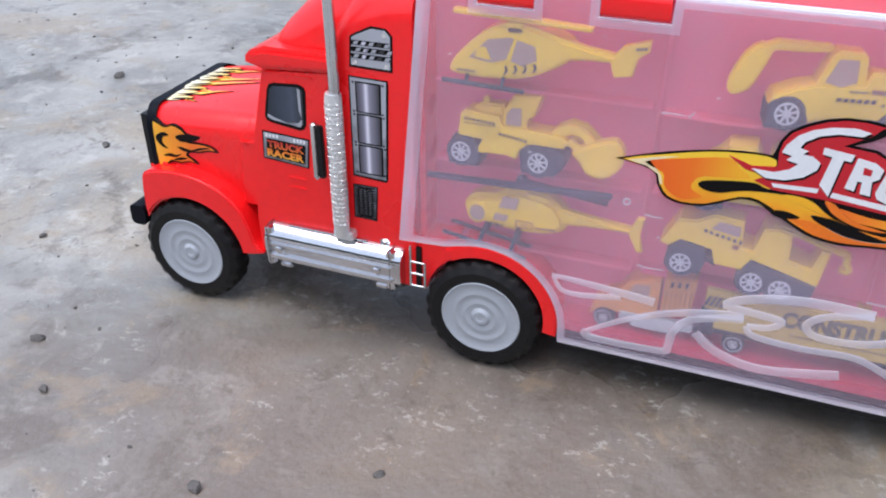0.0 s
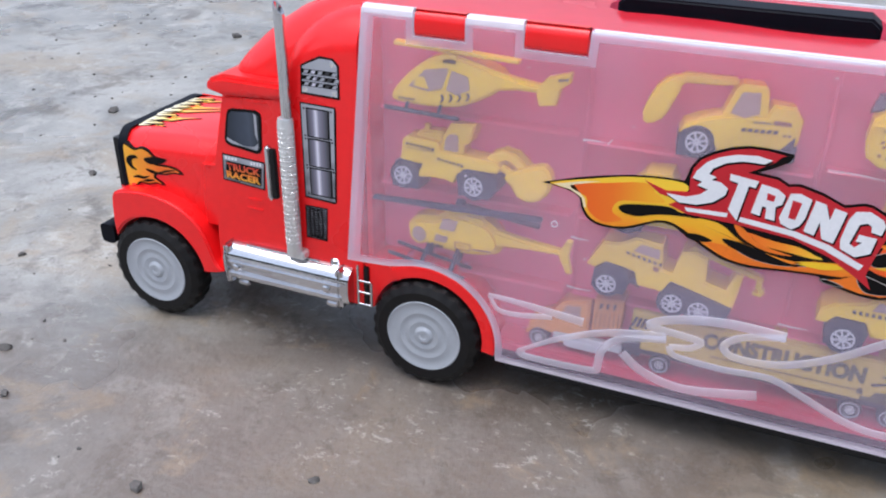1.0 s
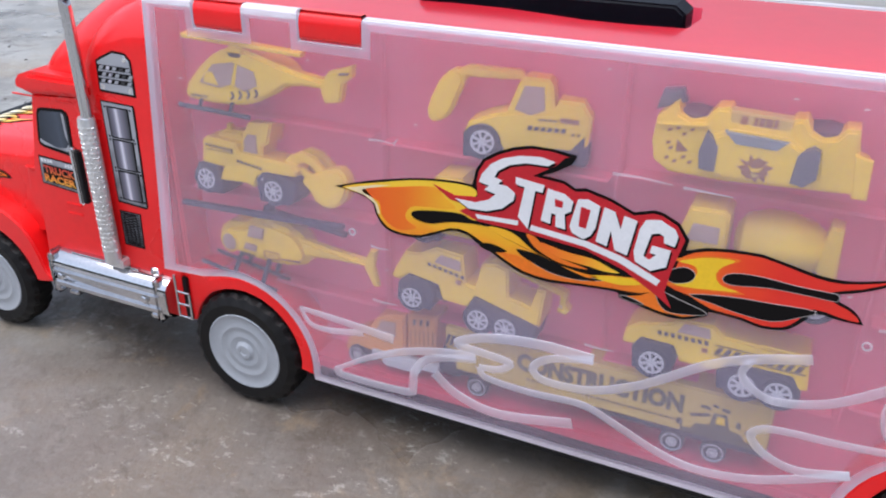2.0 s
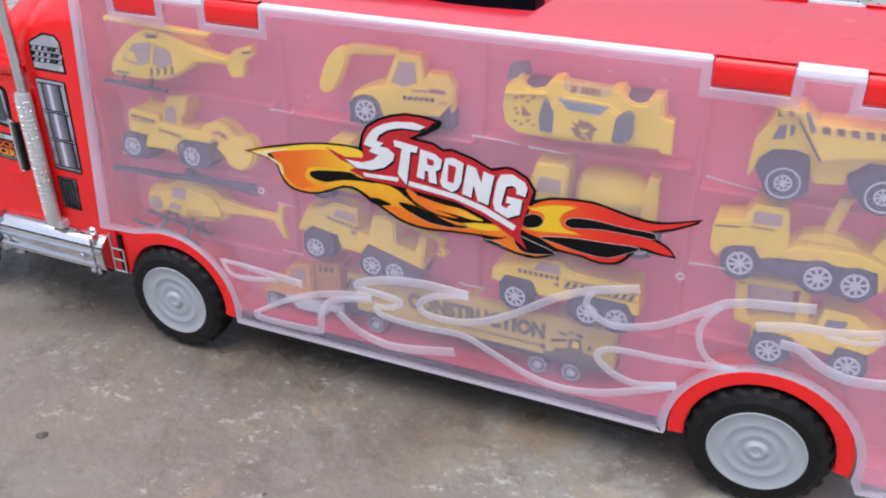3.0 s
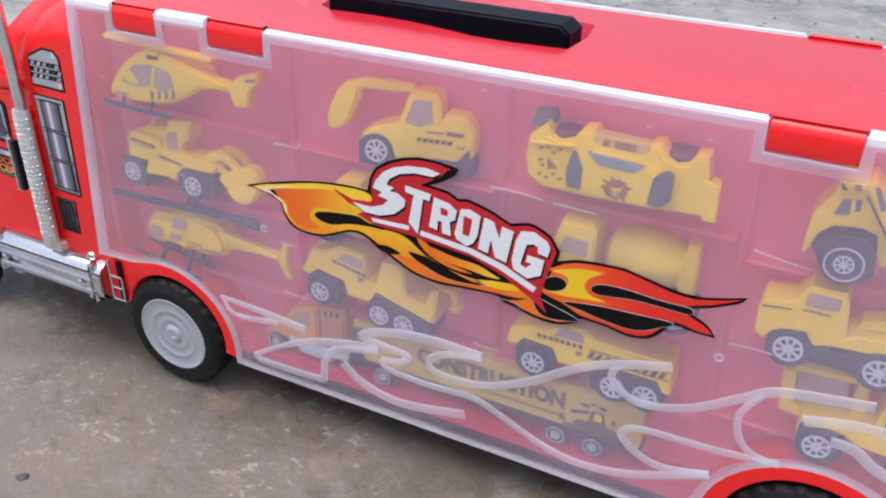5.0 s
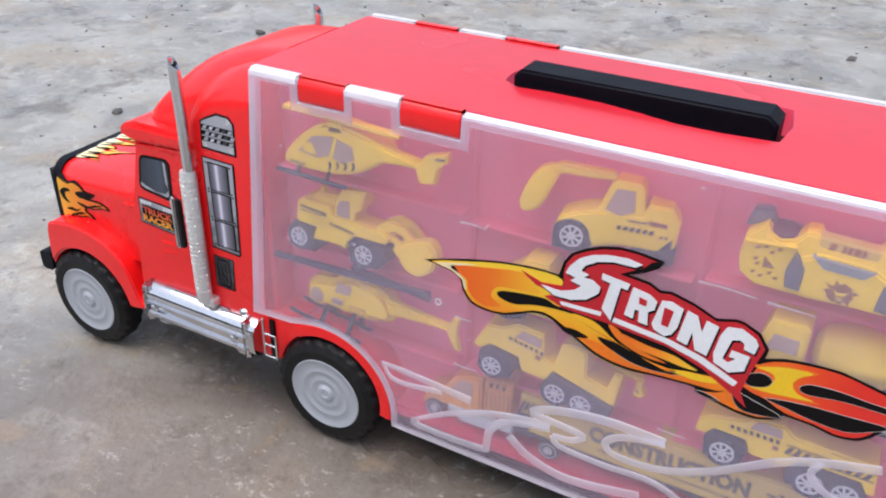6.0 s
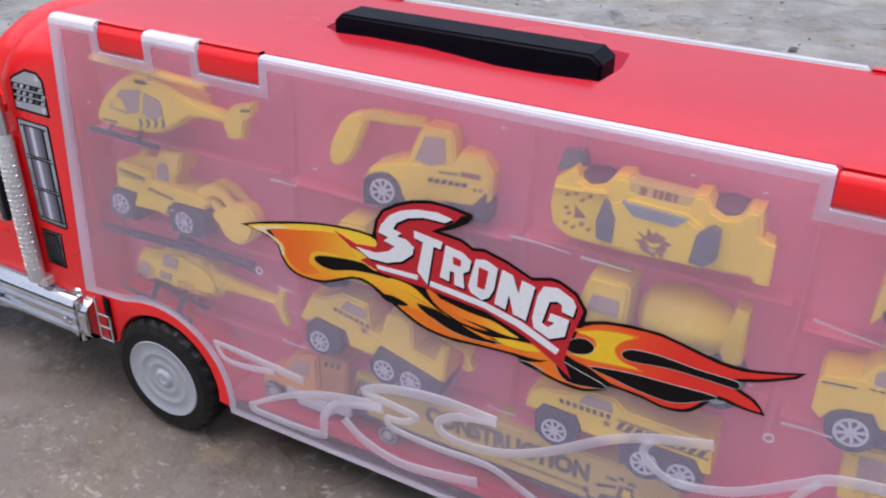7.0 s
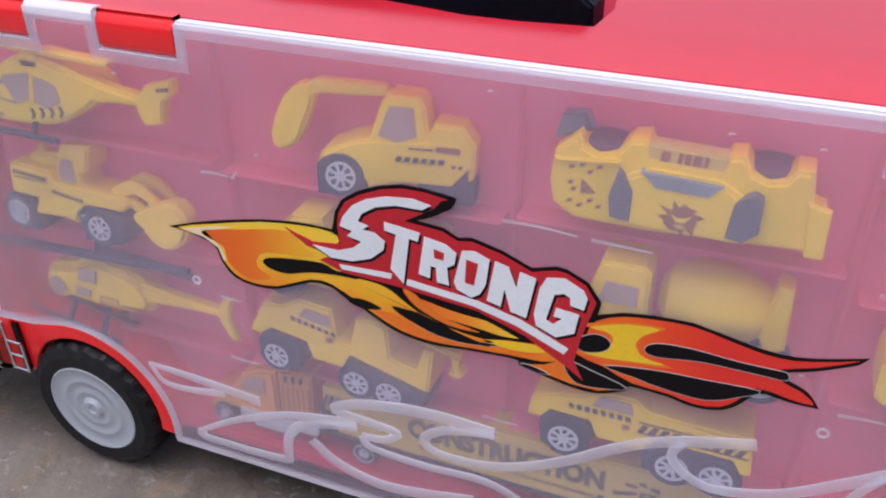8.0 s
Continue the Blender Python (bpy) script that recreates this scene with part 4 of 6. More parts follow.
lettering("lettering", "TRUCK", -89.4, -66.4, 109.2, 113.7, CY - 0.62, GOLD, plate_ob, tilt=-0.8, fat=0.045)
lettering("lettering", "RACER", -90, -67, 104, 108.6, CY - 0.62, GOLD, plate_ob, tilt=-0.9, fat=0.045)

# steel prints on the sleeper
v1 = cab_ink("vent_sticker", [(-34.6, 178.5), (-31, 180.6), (-23, 184.4), (-15, 184), (-11.6, 180.5), (-12, 162.2), (-35.6, 162.6)], 0, INK, cabin, "printed steel vent sticker", 0)
cab_ink("vent_print", [(-33.6, 178), (-30.6, 179.6), (-22.8, 183.2), (-15.4, 182.9), (-12.8, 180), (-13.2, 163.4), (-34.6, 163.8)], 1, SHEET, v1)
for k in range(3):
    z = 167.4 + k * 3.4
    cab_ink("vent_print", [(-34.2, z), (-13.2, z + 0.2), (-13.2, z + 2.7), (-34.2, z + 2.5)], 2, INK, v1)
    for j in range(5):
        x = -33 + j * 4.2 + (k % 2) * 1.2
        cab_ink("vent_print", [(x, z + 0.3), (x + 2.4, z + 0.5), (x + 3.4, z + 2.3), (x + 1, z + 2.1)], 3, DRUM if j % 2 else SHEET, v1)
for x, z in ((-15.5, 180.6), (-32.5, 165.2), (-15, 165)):
    part("vent_bolt", lathe([(1.4, 0.3), (1.4, -0.45), (0.9, -0.5)], 12, at=(x, 0, z)), STEEL, v1)
v2 = cab_ink("vent_sticker", [(-36.6, 158), (-15, 157.6), (-14.6, 155), (-16.6, 101.6), (-18, 100.6), (-37, 101.6)], 0, INK, cabin, "tall printed steel vent sticker", 0)
cab_ink("vent_print", [(-35.8, 157.2), (-15.8, 156.8), (-17.6, 101.8), (-36.2, 102.6)], 1, SHEET, v2)
for k in range(3):
    z = 104.6 + k * 17.4
    cab_ink("vent_print", [(-33, z - 0.8), (-19, z - 0.9), (-18.6, z + 16), (-33, z + 16.1)], 2, INK, v2)
    cab_ink("vent_print", [(-32.3, z), (-20, z - 0.1), (-19.6, z + 15.2), (-32.3, z + 15.3)], 3, DRUM, v2)
    for bx, bz in ((-34.2, z - 0.2), (-18.1, z - 0.2), (-34.2, z + 15.4), (-17.6, z + 15.4)):
        cab_ink("vent_print", [(bx - 0.5, bz - 0.5), (bx + 0.5, bz - 0.5), (bx + 0.5, bz + 0.5), (bx - 0.5, bz + 0.5)], 3, INK, v2)
v3 = cab_ink("vent_sticker", [(-37.4, 96.6), (-22.8, 96.8), (-24, 75.6), (-37.8, 75.8)], 0, INK, cabin, "printed steel mesh sticker", 0)
cab_ink("vent_print", [(-36.6, 96), (-23.6, 96.1), (-24.7, 76.3), (-37, 76.5)], 1, SHEET, v3)
for k in range(15):
    z = 73.4 + k * 1.55
    for z0, z1 in ((z, z + 3.4), (z + 3.4, z)):
        cab_ink("vent_print", [(-36.4, min(95.6, max(76.8, z0))), (-24.4, min(95.6, max(76.6, z1))), (-24.4, min(95.9, max(77, z1 + 0.62))), (-36.4, min(95.8, max(77.2, z0 + 0.62)))], 2 + (z1 < z0), INK, v3)

# flame prints on the bonnet sides and top
HOODF = fade("bonnet_flame_print", "X", -0.181, -0.139, [(0.0, (0.90, 0.60, 0.05)), (0.5, (0.86, 0.36, 0.012)), (1.0, (0.80, 0.16, 0.01))], scale=0.3)


def flame(pts):
    """Outline placed to fit the camera's view, laid on the bonnet side in millimetres."""
    return [(-172.4 + 0.192 * u, 79.6 + 0.205 * (v + 0.17 * u)) for u, v in pts]


tongue = [(0, 135), (14, 141), (42, 126), (72, 130), (102, 118), (124, 98), (168, 88), (150, 76), (128, 74), (172, 68), (206, 58), (228, 38), (192, 42), (158, 38), (124, 40), (114, 30), (136, 16),
          (150, 2), (118, 10), (82, 7), (52, 13), (24, 1), (0, 3)]
line = part("flame_print", prism(spline(flame(tongue), 3), 8.0, 12), INK, hood, "flame print on the bonnet side")
fill = [(0, 129), (14, 135), (42, 120), (72, 124), (98, 113), (120, 94), (152, 88), (130, 81), (116, 71), (170, 63), (202, 53), (214, 44), (190, 47), (158, 43), (120, 45), (106, 32), (124, 18),
        (134, 9), (116, 15), (82, 12), (50, 19), (24, 6), (0, 8)]
part("flame_print", prism(spline(flame(fill), 3), 7.75, 11), HOODF, line)
for pts in ([(4, 92), (18, 104), (40, 106), (54, 96), (36, 94), (26, 84), (30, 68), (44, 56), (24, 62), (10, 76)], [(78, 92), (104, 98), (130, 96), (152, 88), (128, 76), (98, 76)],
            [(80, 60), (104, 56), (130, 48), (160, 54), (200, 54), (160, 47), (122, 42), (98, 48)], [(22, 34), (46, 40), (70, 34), (92, 38), (70, 27), (44, 31)], [(60, 20), (84, 26), (112, 22), (84, 17)]):
    part("flame_print", prism(spline(flame(pts), 3), 7.5, 11), INK, line)


def top_print(pts, lift, material, label=""):
    """A thin print laid on the bonnet's top: points are (x, y)."""
    bm = bmesh.new()
    vs = [bm.verts.new((nose(x, y) / 1000, y / 1000, (hood_top(x, y) + lift) / 1000)) for x, y in pts]
    lo = [bm.verts.new((nose(x, y) / 1000, y / 1000, (hood_top(x, y) - 0.5) / 1000)) for x, y in pts]
    bm.faces.new(vs)
    for i in range(len(vs)):
        bm.faces.new((vs[i], lo[i], lo[(i + 1) % len(vs)], vs[(i + 1) % len(vs)]))
    return part("flame_print", bm, material, hood, label)


TOPF = fade("bonnet_top_flame_print", "X", -0.178, -0.132, [(0.0, (0.82, 0.82, 0.78)), (0.3, (0.85, 0.78, 0.5)), (0.55, (0.88, 0.56, 0.06)), (1.0, (0.82, 0.30, 0.10))], scale=0.3)
for k, (y, tip, wide) in enumerate(((29.5, -152, 3.6), (36, -136, 4.4), (43.5, -148, 4.6), (52, -126, 5), (60, -126, 5), (68.5, -148, 4.6), (76, -136, 4.4), (82.5, -152, 3.6))):
    bend = (3.5 if y < WIDE / 2 else -3.5) * (1 if k % 2 else -0.6)
    tail = spline([(-178, y - wide), (-169, y - wide * 0.95), (-160, y - wide * 0.35), (-154, y - wide * 0.55 + bend * 0.3), (tip - 10, y - wide * 0.1 + bend), (tip, y + bend * 1.7), (tip - 9, y + wide * 0.4 + bend),
                   (-157, y + wide * 0.45), (-163, y + wide * 0.85), (-171, y + wide * 0.7), (-178, y + wide)], 3)
    top_print(tail, 0.25 + 0.12 * (k % 2), INK, "black edged white and yellow flame on the bonnet top")
    cx = -178
    top_print([(cx + (x - cx) * 0.92, y + bend * (x - cx) / (tip - cx) + (v - y - bend * (x - cx) / (tip - cx)) * 0.8) for x, v in tail], 0.55 + 0.12 * (k % 2), TOPF)
    top_print(spline([(-174, y - 1.5), (-166, y - 2.4), (-158, y + bend * 0.3), (-166, y - 0.6)], 3), 0.85, INK)

# exhaust stacks
for y, yl in ((-5, 0), (WIDE + 5, 1)):
    pipe = tpart("exhaust_pipe", lathe([(3.0, 148), (3.0, 205), (2.8, 208.5), (2.2, 208.5), (2.2, 204)], 24, at=(-42.5, y, 0), axis="z"), CHROME, "chrome exhaust stack on the cab side")
    for v in pipe.data.vertices:
        if v.co.z > 0.203:
            v.co.z -= (v.co.x + 0.0425) * 1.2
    bm = lathe([(4.2, 66), (4.6, 67), (4.6, 147.5), (4.0, 149.5), (3.0, 149.6)], 28, at=(-43.5, y, 0), axis="z")
    shield = part("heat_shield", bm, STEEL, pipe, "embossed silver heat shield")
    bm = bmesh.new()
    sgn = -1 if yl == 0 else 1
    for k in range(27):
        for j in range(6):
            ang = radians(-90 + (j - 2.5) * 32 + (k % 2) * 16) * (-sgn)
            z = 74 + k * 2.7
            made = bmesh.ops.create_uvsphere(bm, u_segments=6, v_segments=4, radius=1)["verts"]
            turn = Matrix.Rotation(ang + math.pi / 2, 3, "Z")
            for v in made:
                p = turn @ Matrix.Rotation(radians(28 if k % 2 else -28), 3, "Y") @ Vector((v.co.x * 1.35, v.co.y * 0.34, v.co.z * 0.62))
                v.co = (p + Vector((-43.5 + 4.6 * math.cos(ang), y + 4.6 * math.sin(ang), z))) / 1000
    part("shield_embossing", bm, STEEL, shield)
    part("stack_foot", box(-49, -37, min(y, y - sgn * 6) - 1, max(y, y - sgn * 6) + 1, 62.5, 68, 0.8), STEEL, pipe)
    # Black disc paints the darkness down inside the pipe.
    part("stack_hole_shade", lathe([(2.1, 204.2), (2.1, 205)], 16, at=(-42.5, y, 0), axis="z"), BLACK, pipe)

# mirrors
for y, s in ((-7, -1), (WIDE + 7, 1)):
    m_ob = tpart("mirror", box(-56.5, -52.5, y - 2.5, y + 1.5, 99.5, 132.5, 1.2, seg=3), CHROME, "chrome door mirror")
    part("mirror_glass", box(-53.2, -49.6, y - 2.3, y + 0.9, 101, 131, 0.6), BLACK, m_ob)
    part("mirror_arm", rod((-56, y, 116), (-56, y - s * 9, 116), 1.2), CHROME, m_ob)

# chrome tanks with steps
for flip in (0, 1):
    g = (lambda a, b: (WIDE - b, WIDE - a)) if flip else (lambda a, b: (a, b))
    ring = round_rect(-8, 16, 36, 62, 9, 6, 10)
    rings = []
    for x, k in ((-94, 0.93), (-93, 1.0), (-10, 1.0), (-8, 0.95)):
        rings.append([(x / 1000, (WIDE - (2 + (y - 2) * k) if flip else 2 + (y - 2) * k) / 1000, (49 + (z - 49) * k) / 1000) for y, z in ring])
    tank = tpart("fuel_tank", loft(rings), CHROME, "chrome plated fuel tank step")
    y0, y1 = g(-9.4, -6)
    part("tank_rail", box(-90, -12, y0, y1, 42, 46, 1), CHROME, tank)
    part("tank_rail", box(-90, -12, y0, y1, 51, 53.6, 1), CHROME, tank)
    for x in (-91, -14):
        y0, y1 = g(-9.2, 13)
        part("tank_band", box(x - 2.4, x + 2.4, y0, y1, 35, 63.4, 3, seg=3), CHROME, tank)
    for x in (-84, -22):
        y0, y1 = g(-10, -7)
        part("tank_bolt", lathe([(2.4, y0), (2.4, y1 - 0.6), (1.6, y1)] if flip else [(1.6, y0), (2.4, y0 + 0.6), (2.4, y1)], 12, at=(x, 0, 49)), CHROME, tank)
        part("tank_foot", box(x - 4, x + 4, *g(-3, 5), 33, 36.6, 1), CHROME, tank)
    part("tank_cap", lathe([(3.6, 61.5), (3.6, 64.4), (2.6, 65.2)], 16, at=(-20, g(0, 4)[0] + 2, 0), axis="z"), CHROME, tank)
    part("tank_step", box(-80, -30, *g(-2, 10), 61.6, 62.6, 0.3), CHROME, tank)
    # little ladder behind the tank
    y = -3 if not flip else WIDE + 3
    lad = tpart("ladder", rod((-3.5, y, 40), (-3.5, y, 66), 0.8), CHROME, "thin chrome ladder behind the cab")
    part("ladder_rail", rod((5, y, 40), (5, y, 56), 0.8), CHROME, lad)
    for z in (40.5, 48.5, 56):
        part("rung", rod((-3.5, y, z), (5, y, z), 0.7), CHROME, lad)
tpart("cab_floor", box(-100, 0, 12, WIDE - 12, 34, 40, 1), BLACK)

# Solid black block paints the shade of the gap behind the cab.
tpart("gap_shade_block", box(-8, 1.4, 0.1, 7, 37, 63.5, 0.4), BLACK, "black block painting the shaded gap between cab and trailer")

# ---- toys in the tray ----
TOYS = "toys in the carrier tray"
SLIM = 0.66
YD = 22  # middle depth of the tray
NEAR = -4.6  # the toys lie close behind the cover


class Toy:
    """A small vehicle; outlines are (x, z) of the tray in millimetres, depths run inward from the cover."""

    def __init__(self, name, x, z, label, category, yaw=0, dx=0, dz=0, pitch=0, size=1.0, lean=0.0, dy=0.0, rake=0.0, tall=1.0):
        self.o, self.rake, self.tall = (x, z), rake, tall
        self.root = thing(name, ((x + dx) / 1000, (YD + NEAR + dy) / 1000, (z + dz) / 1000), label, category, TOYS)
        self.root.rotation_euler = (-radians(lean), radians(pitch), radians(yaw))
        self.root.scale = (size, size, size)

    def add(self, name, bm, material, label="", parent=None):
        if parent is not None:
            return part(name, bm, material, parent, label)
        return part(name, bm, material, self.root, label, at=(0, -YD / 1000, 0))

    def up(self, z):
        """Height over the axles, drawn in or out."""
        return self.o[1] + 9 + (z - self.o[1] - 9) * self.tall

    def side(self, name, pts, y0, y1, material, bevel=0.8, curve=0, label="", parent=None):
        pts = [(x - self.rake * (z - self.o[1] - 9), self.up(z)) for x, z in pts]
        y1 = y0 + (y1 - y0) * SLIM if y1 - y0 > 10 else y1
        return self.add(name, prism(spline(pts, curve) if curve else pts, y0, y1, bevel, self.o), material, label, parent)

    def block(self, name, x0, x1, y0, y1, z0, z1, material, bevel=0.6, label="", parent=None):
        return self.add(name, box(x0, x1, y0, y1, self.up(z0), self.up(z1), bevel, self.o), material, label, parent)

    def wheels(self, spots, r, y0=5.2, y1=20.0, ring=False):
        for x, z in spots:
            for near in (1, 0):
                y = y0 if near else y1
                s = 1 if near else -1
                loc = ((x - self.o[0]) / 1000, (y - YD) / 1000, (z - self.o[1]) / 1000)
                key = (r, near, ring)
                if key not in WHEEL_MESHES:
                    tyre = part("wheel", lathe([(r * 0.6, s * 0.4), (r * 0.92, 0), (r, s * 0.8), (r, s * 5), (r * 0.9, s * 5.6), (r * 0.3, s * 5.6)], 28), DARK, self.root, at=loc)
                    rim = part("rim", toy_rim(r * (0.42 if ring else 0.64), s), RIM, tyre, "silver spoked rim")
                    band = None
                    if ring:
                        band = part("white_ring", hoop(r * 0.74, r * 0.82, s), RIM, tyre).data
                    WHEEL_MESHES[key] = (tyre.data, rim.data, band)
                else:
                    a, c, b = WHEEL_MESHES[key]
                    tyre = part("wheel", a, DARK, self.root, at=loc)
                    part("rim", c, RIM, tyre, "silver spoked rim")
                    if b:
                        part("white_ring", b, RIM, tyre)

    def marks(self, x, z, n, step, y=5.8, tall=1.6, wide=1.0, lean=0.5, rise=0.0, material=None):
        for k in range(n):
            x0, z0 = x + k * step, z + k * rise
            self.side("print_mark", [(x0, z0), (x0 + wide, z0 + rise / step), (x0 + wide + lean, z0 + tall), (x0 + lean, z0 + tall)], y - 0.25, y + 0.3, material or PRINT, 0)


WHEEL_MESHES = {}


def hoop(r0, r1, s):
    bm = bmesh.new()
    n = 28
    rings = [[bm.verts.new((r * math.cos(2 * math.pi * i / n) / 1000, s * y / 1000, r * math.sin(2 * math.pi * i / n) / 1000)) for i in range(n)] for r, y in ((r0, 0.3), (r0, -0.2), (r1, -0.2), (r1, 0.3))]
    for k in range(4):
        a, c = rings[k], rings[(k + 1) % 4]
        for i in range(n):
            bm.faces.new((a[i], a[(i + 1) % n], c[(i + 1) % n], c[i]))
    return bm


def toy_rim(r, s):
    """A rim ring, a broad hub and eight short spokes with slots between them."""
    bm = hoop(r * 0.84, r * 1.02, s)
    lathe([(r * 0.38, s * 0.3), (r * 0.38, -s * 0.3), (r * 0.3, -s * 0.42), (r * 0.17, -s * 0.42), (r * 0.14, -s * 0.1)], 16, bm)
    for k in range(8):
        a = math.pi * k / 4 + 0.3
        d, q = Vector((math.cos(a), math.sin(a))), Vector((-math.sin(a), math.cos(a)))
        pts = [d * r * 0.34 + q * r * 0.08, d * r * 0.88 + q * r * 0.12, d * r * 0.88 - q * r * 0.12, d * r * 0.34 - q * r * 0.08]
        prism([tuple(p) for p in pts], -s * 0.15, s * 0.2, bm=bm)
    return bm


# Purple of the haze over these deep wheels is put into the tyre colour.
TYRE_PURPLE = mat("hazed_toy_tyre", (0.12, 0.07, 0.10), 0.5, grain=0.3, scale=80, bump=0.1)

# helicopter, upper row
t = Toy("toy_helicopter", 45, 159, "yellow toy helicopter with a yellow rotor, in the upper tray", "toy helicopter", 0, -0.5)
t.side("fuselage", [(17, 168.5), (21, 175), (30, 184), (40, 190.5), (50, 192.3), (62, 190.2), (74, 186), (76, 179), (64, 171), (51, 166), (32, 164.6), (19, 165.4)], 8, 30, YELLOW, 4, 3)
t.side("tail_boom", [(70, 188), (84, 185), (98, 183.2), (98, 179.6), (84, 179.4), (72, 177.8)], 7.5, 14, YELLOW, 1.5)
t.side("tail_fin", [(94.2, 182), (99.2, 188.2), (110.8, 191.8), (110.4, 186.7), (106, 183.2), (104.2, 174.9), (96.2, 173.4), (94.4, 178)], 7, 12, YELLOW, 0.8)
t.side("rotor", [(18.6, 194.4), (18.8, 196.6), (50, 195.8), (84.6, 194.2), (84.2, 192.2), (50, 193.4)], 8, 13, YELLOW, 0.5, 0, "yellow rotor blades")
t.block("mast", 45, 53, 8, 16, 188, 193, YELLOW, 0.5)
t.side("cabin_window", [(27, 174.5), (36, 184), (47, 186), (59, 183), (60, 176.5), (53, 173), (46, 175.5), (38, 173)], 7.6, 9, SMOKE, 0, 0, "smoky cabin window")
t.side("window_post", [(45.2, 174.6), (47.6, 175), (50.4, 185.6), (49, 186)], 7.3, 8.6, YELLOW, 0.2)
t.side("seat", [(29.4, 175), (31.5, 180), (35.4, 180.4), (38.4, 174)], 7.4, 8.4, YELLOW, 0.2)
for y in (6.5, 27):
    t.add("skid", rod((14 - 45, y, 162.2 - 159), (55 - 45, y, 161.2 - 159), 1.2), DARK, "dark landing skid")
    for x in (26, 44):
        t.add("strut", rod((x - 45, y, 162 - 159), (x - 45, y + (3 if y < 20 else -3), 167 - 159), 0.9), DARK)
for k in range(4):
    x = 44 + k * 4.6
    t.side("print_mark", [(x, 168 + k * 0.9), (x + 1.2, 168 + k * 0.9), (x + 2.6, 170 + k * 0.9), (x + 1.6, 172.2 + k * 0.9), (x + 0.4, 172 + k * 0.9), (x + 1.4, 170 + k * 0.9)], 7.55, 8.5, PRINT, 0)
t.marks(21, 166.8, 6, 1.6, 8.2, 1.4, 1.2, 0)
t.marks(104.5, 187, 3, 1.8, 6.9, 1.4, 1.2, 0.4, 0.3)

# wheel loader
t = Toy("toy_wheel_loader", 62, 116, "yellow toy wheel loader with a raised front bucket", "toy loader", 0, -1.4, 0, 0, 0.911, 4)
t.side("bonnet", [(18.5, 133), (19.5, 146), (22, 148.4), (41, 147), (44, 141), (44, 133)], 6, 31, YELLOW, 1.0)
t.side("bonnet_top", [(23, 147), (29, 151.6), (42, 152.4), (44, 145)], 12, 28, YELLOW, 1.4)
t.side("lower_body", [(29, 124.6), (33, 133.6), (30, 139), (44, 142.4), (76, 141), (80, 138), (78, 134.6), (60, 134.4), (55, 131), (52, 124.4), (47, 126), (36, 125.6)], 6, 31, YELLOW, 0.9)
t.side("cab", [(42, 140), (43.4, 150), (47.6, 158.6), (63, 160.4), (60, 149), (56.4, 147), (56, 140)], 9, 30, YELLOW, 1.0)
t.side("cab_window", [(44.6, 142.6), (45, 149), (47.6, 152.6), (53, 152.8), (53.6, 142.6)], 8.6, 10, SMOKE, 0.2, 0, "smoky cab window")
t.side("wheel_well", [(13, 125), (15.6, 132.6), (20, 134.4), (28, 133), (32, 124), (31, 117), (14, 117)], 5.4, 33.6, DARK, 0.6)
t.side("wheel_well", [(54, 130), (58, 134), (72, 134), (79, 131.6), (79, 124), (74, 118), (56, 118)], 5.4, 33.6, DARK, 0.6)
for y in (10, 19):
    t.side("loader_arm", [(68, 139), (72, 144), (79, 147.4), (87, 146), (95, 139), (95, 134), (90, 136.6), (86, 140.6), (81, 142), (77, 139.6), (76, 137)], y, y + 3.4, YELLOW, 0.8)
    t.side("bucket_link", [(78, 136), (80, 139.4), (92, 133), (91, 129)], y, y + 3, YELLOW, 0.6)
t.side("bucket", [(82.4, 133), (86, 136.4), (92, 139.4), (98, 142), (105, 143.4), (109.6, 138), (109.4, 130), (105, 124), (98, 121), (91, 123), (87, 128.6)], 5.5, 20, YELLOW, 1.6, 2, "rounded yellow bucket")
t.wheels(((21, 124.6), (65, 125)), 8.6)
t.marks(22, 143.4, 8, 2.3, 5.8, 1.5, 1.4, 0.3, -0.15)
t.block("side_line", 22, 40, 5.7, 6.2, 141.4, 141.8, PRINT, 0)
t.marks(42, 137.2, 7, 2.4, 5.8, 1.5, 1.4, 0.3, -0.3)
t.block("exhaust", 30, 33, 14, 17, 151, 155, YELLOW, 0.4)

# second helicopter
t = Toy("toy_helicopter", 60, 70, "yellow toy helicopter with a black rotor and skids", "toy helicopter")
t.side("fuselage", [(24.6, 92.6), (27, 98.2), (32, 101.4), (41, 102.6), (46, 105.6), (53, 107.4), (62, 107), (71, 105), (77.4, 99.6), (80, 93), (77.4, 87.2), (68, 84), (56, 82.8), (40, 83.8), (28.4, 86.4)], 8, 30, YELLOW, 3.6, 3)
t.side("engine_cowl", [(57, 104), (58, 108), (69, 107), (71.6, 103), (66, 99.6)], 9.5, 22, YELLOW, 1.2)
t.side("tail_boom", [(74, 101), (92, 98.6), (113.6, 96.6), (113.6, 93.8), (94, 93.4), (76, 91.6)], 9, 15, YELLOW, 1.5)
t.side("tail_fin", [(111, 95.4), (114.8, 104), (118.2, 104), (116.6, 95), (119, 85), (116, 84.6), (112.2, 92)], 8.6, 11.6, YELLOW, 0.6)
t.side("rotor", [(4.6, 107), (4.8, 109.2), (50, 111.4), (101, 114.2), (101, 112), (52, 108.8)], 7, 11, DARK, 0.5, 0, "dark rotor blades")
t.side("rotor", [(54, 108.8), (55, 111), (98.6, 107), (98.4, 104.8)], 13, 17, DARK, 0.5, 0, "dark rotor blades")
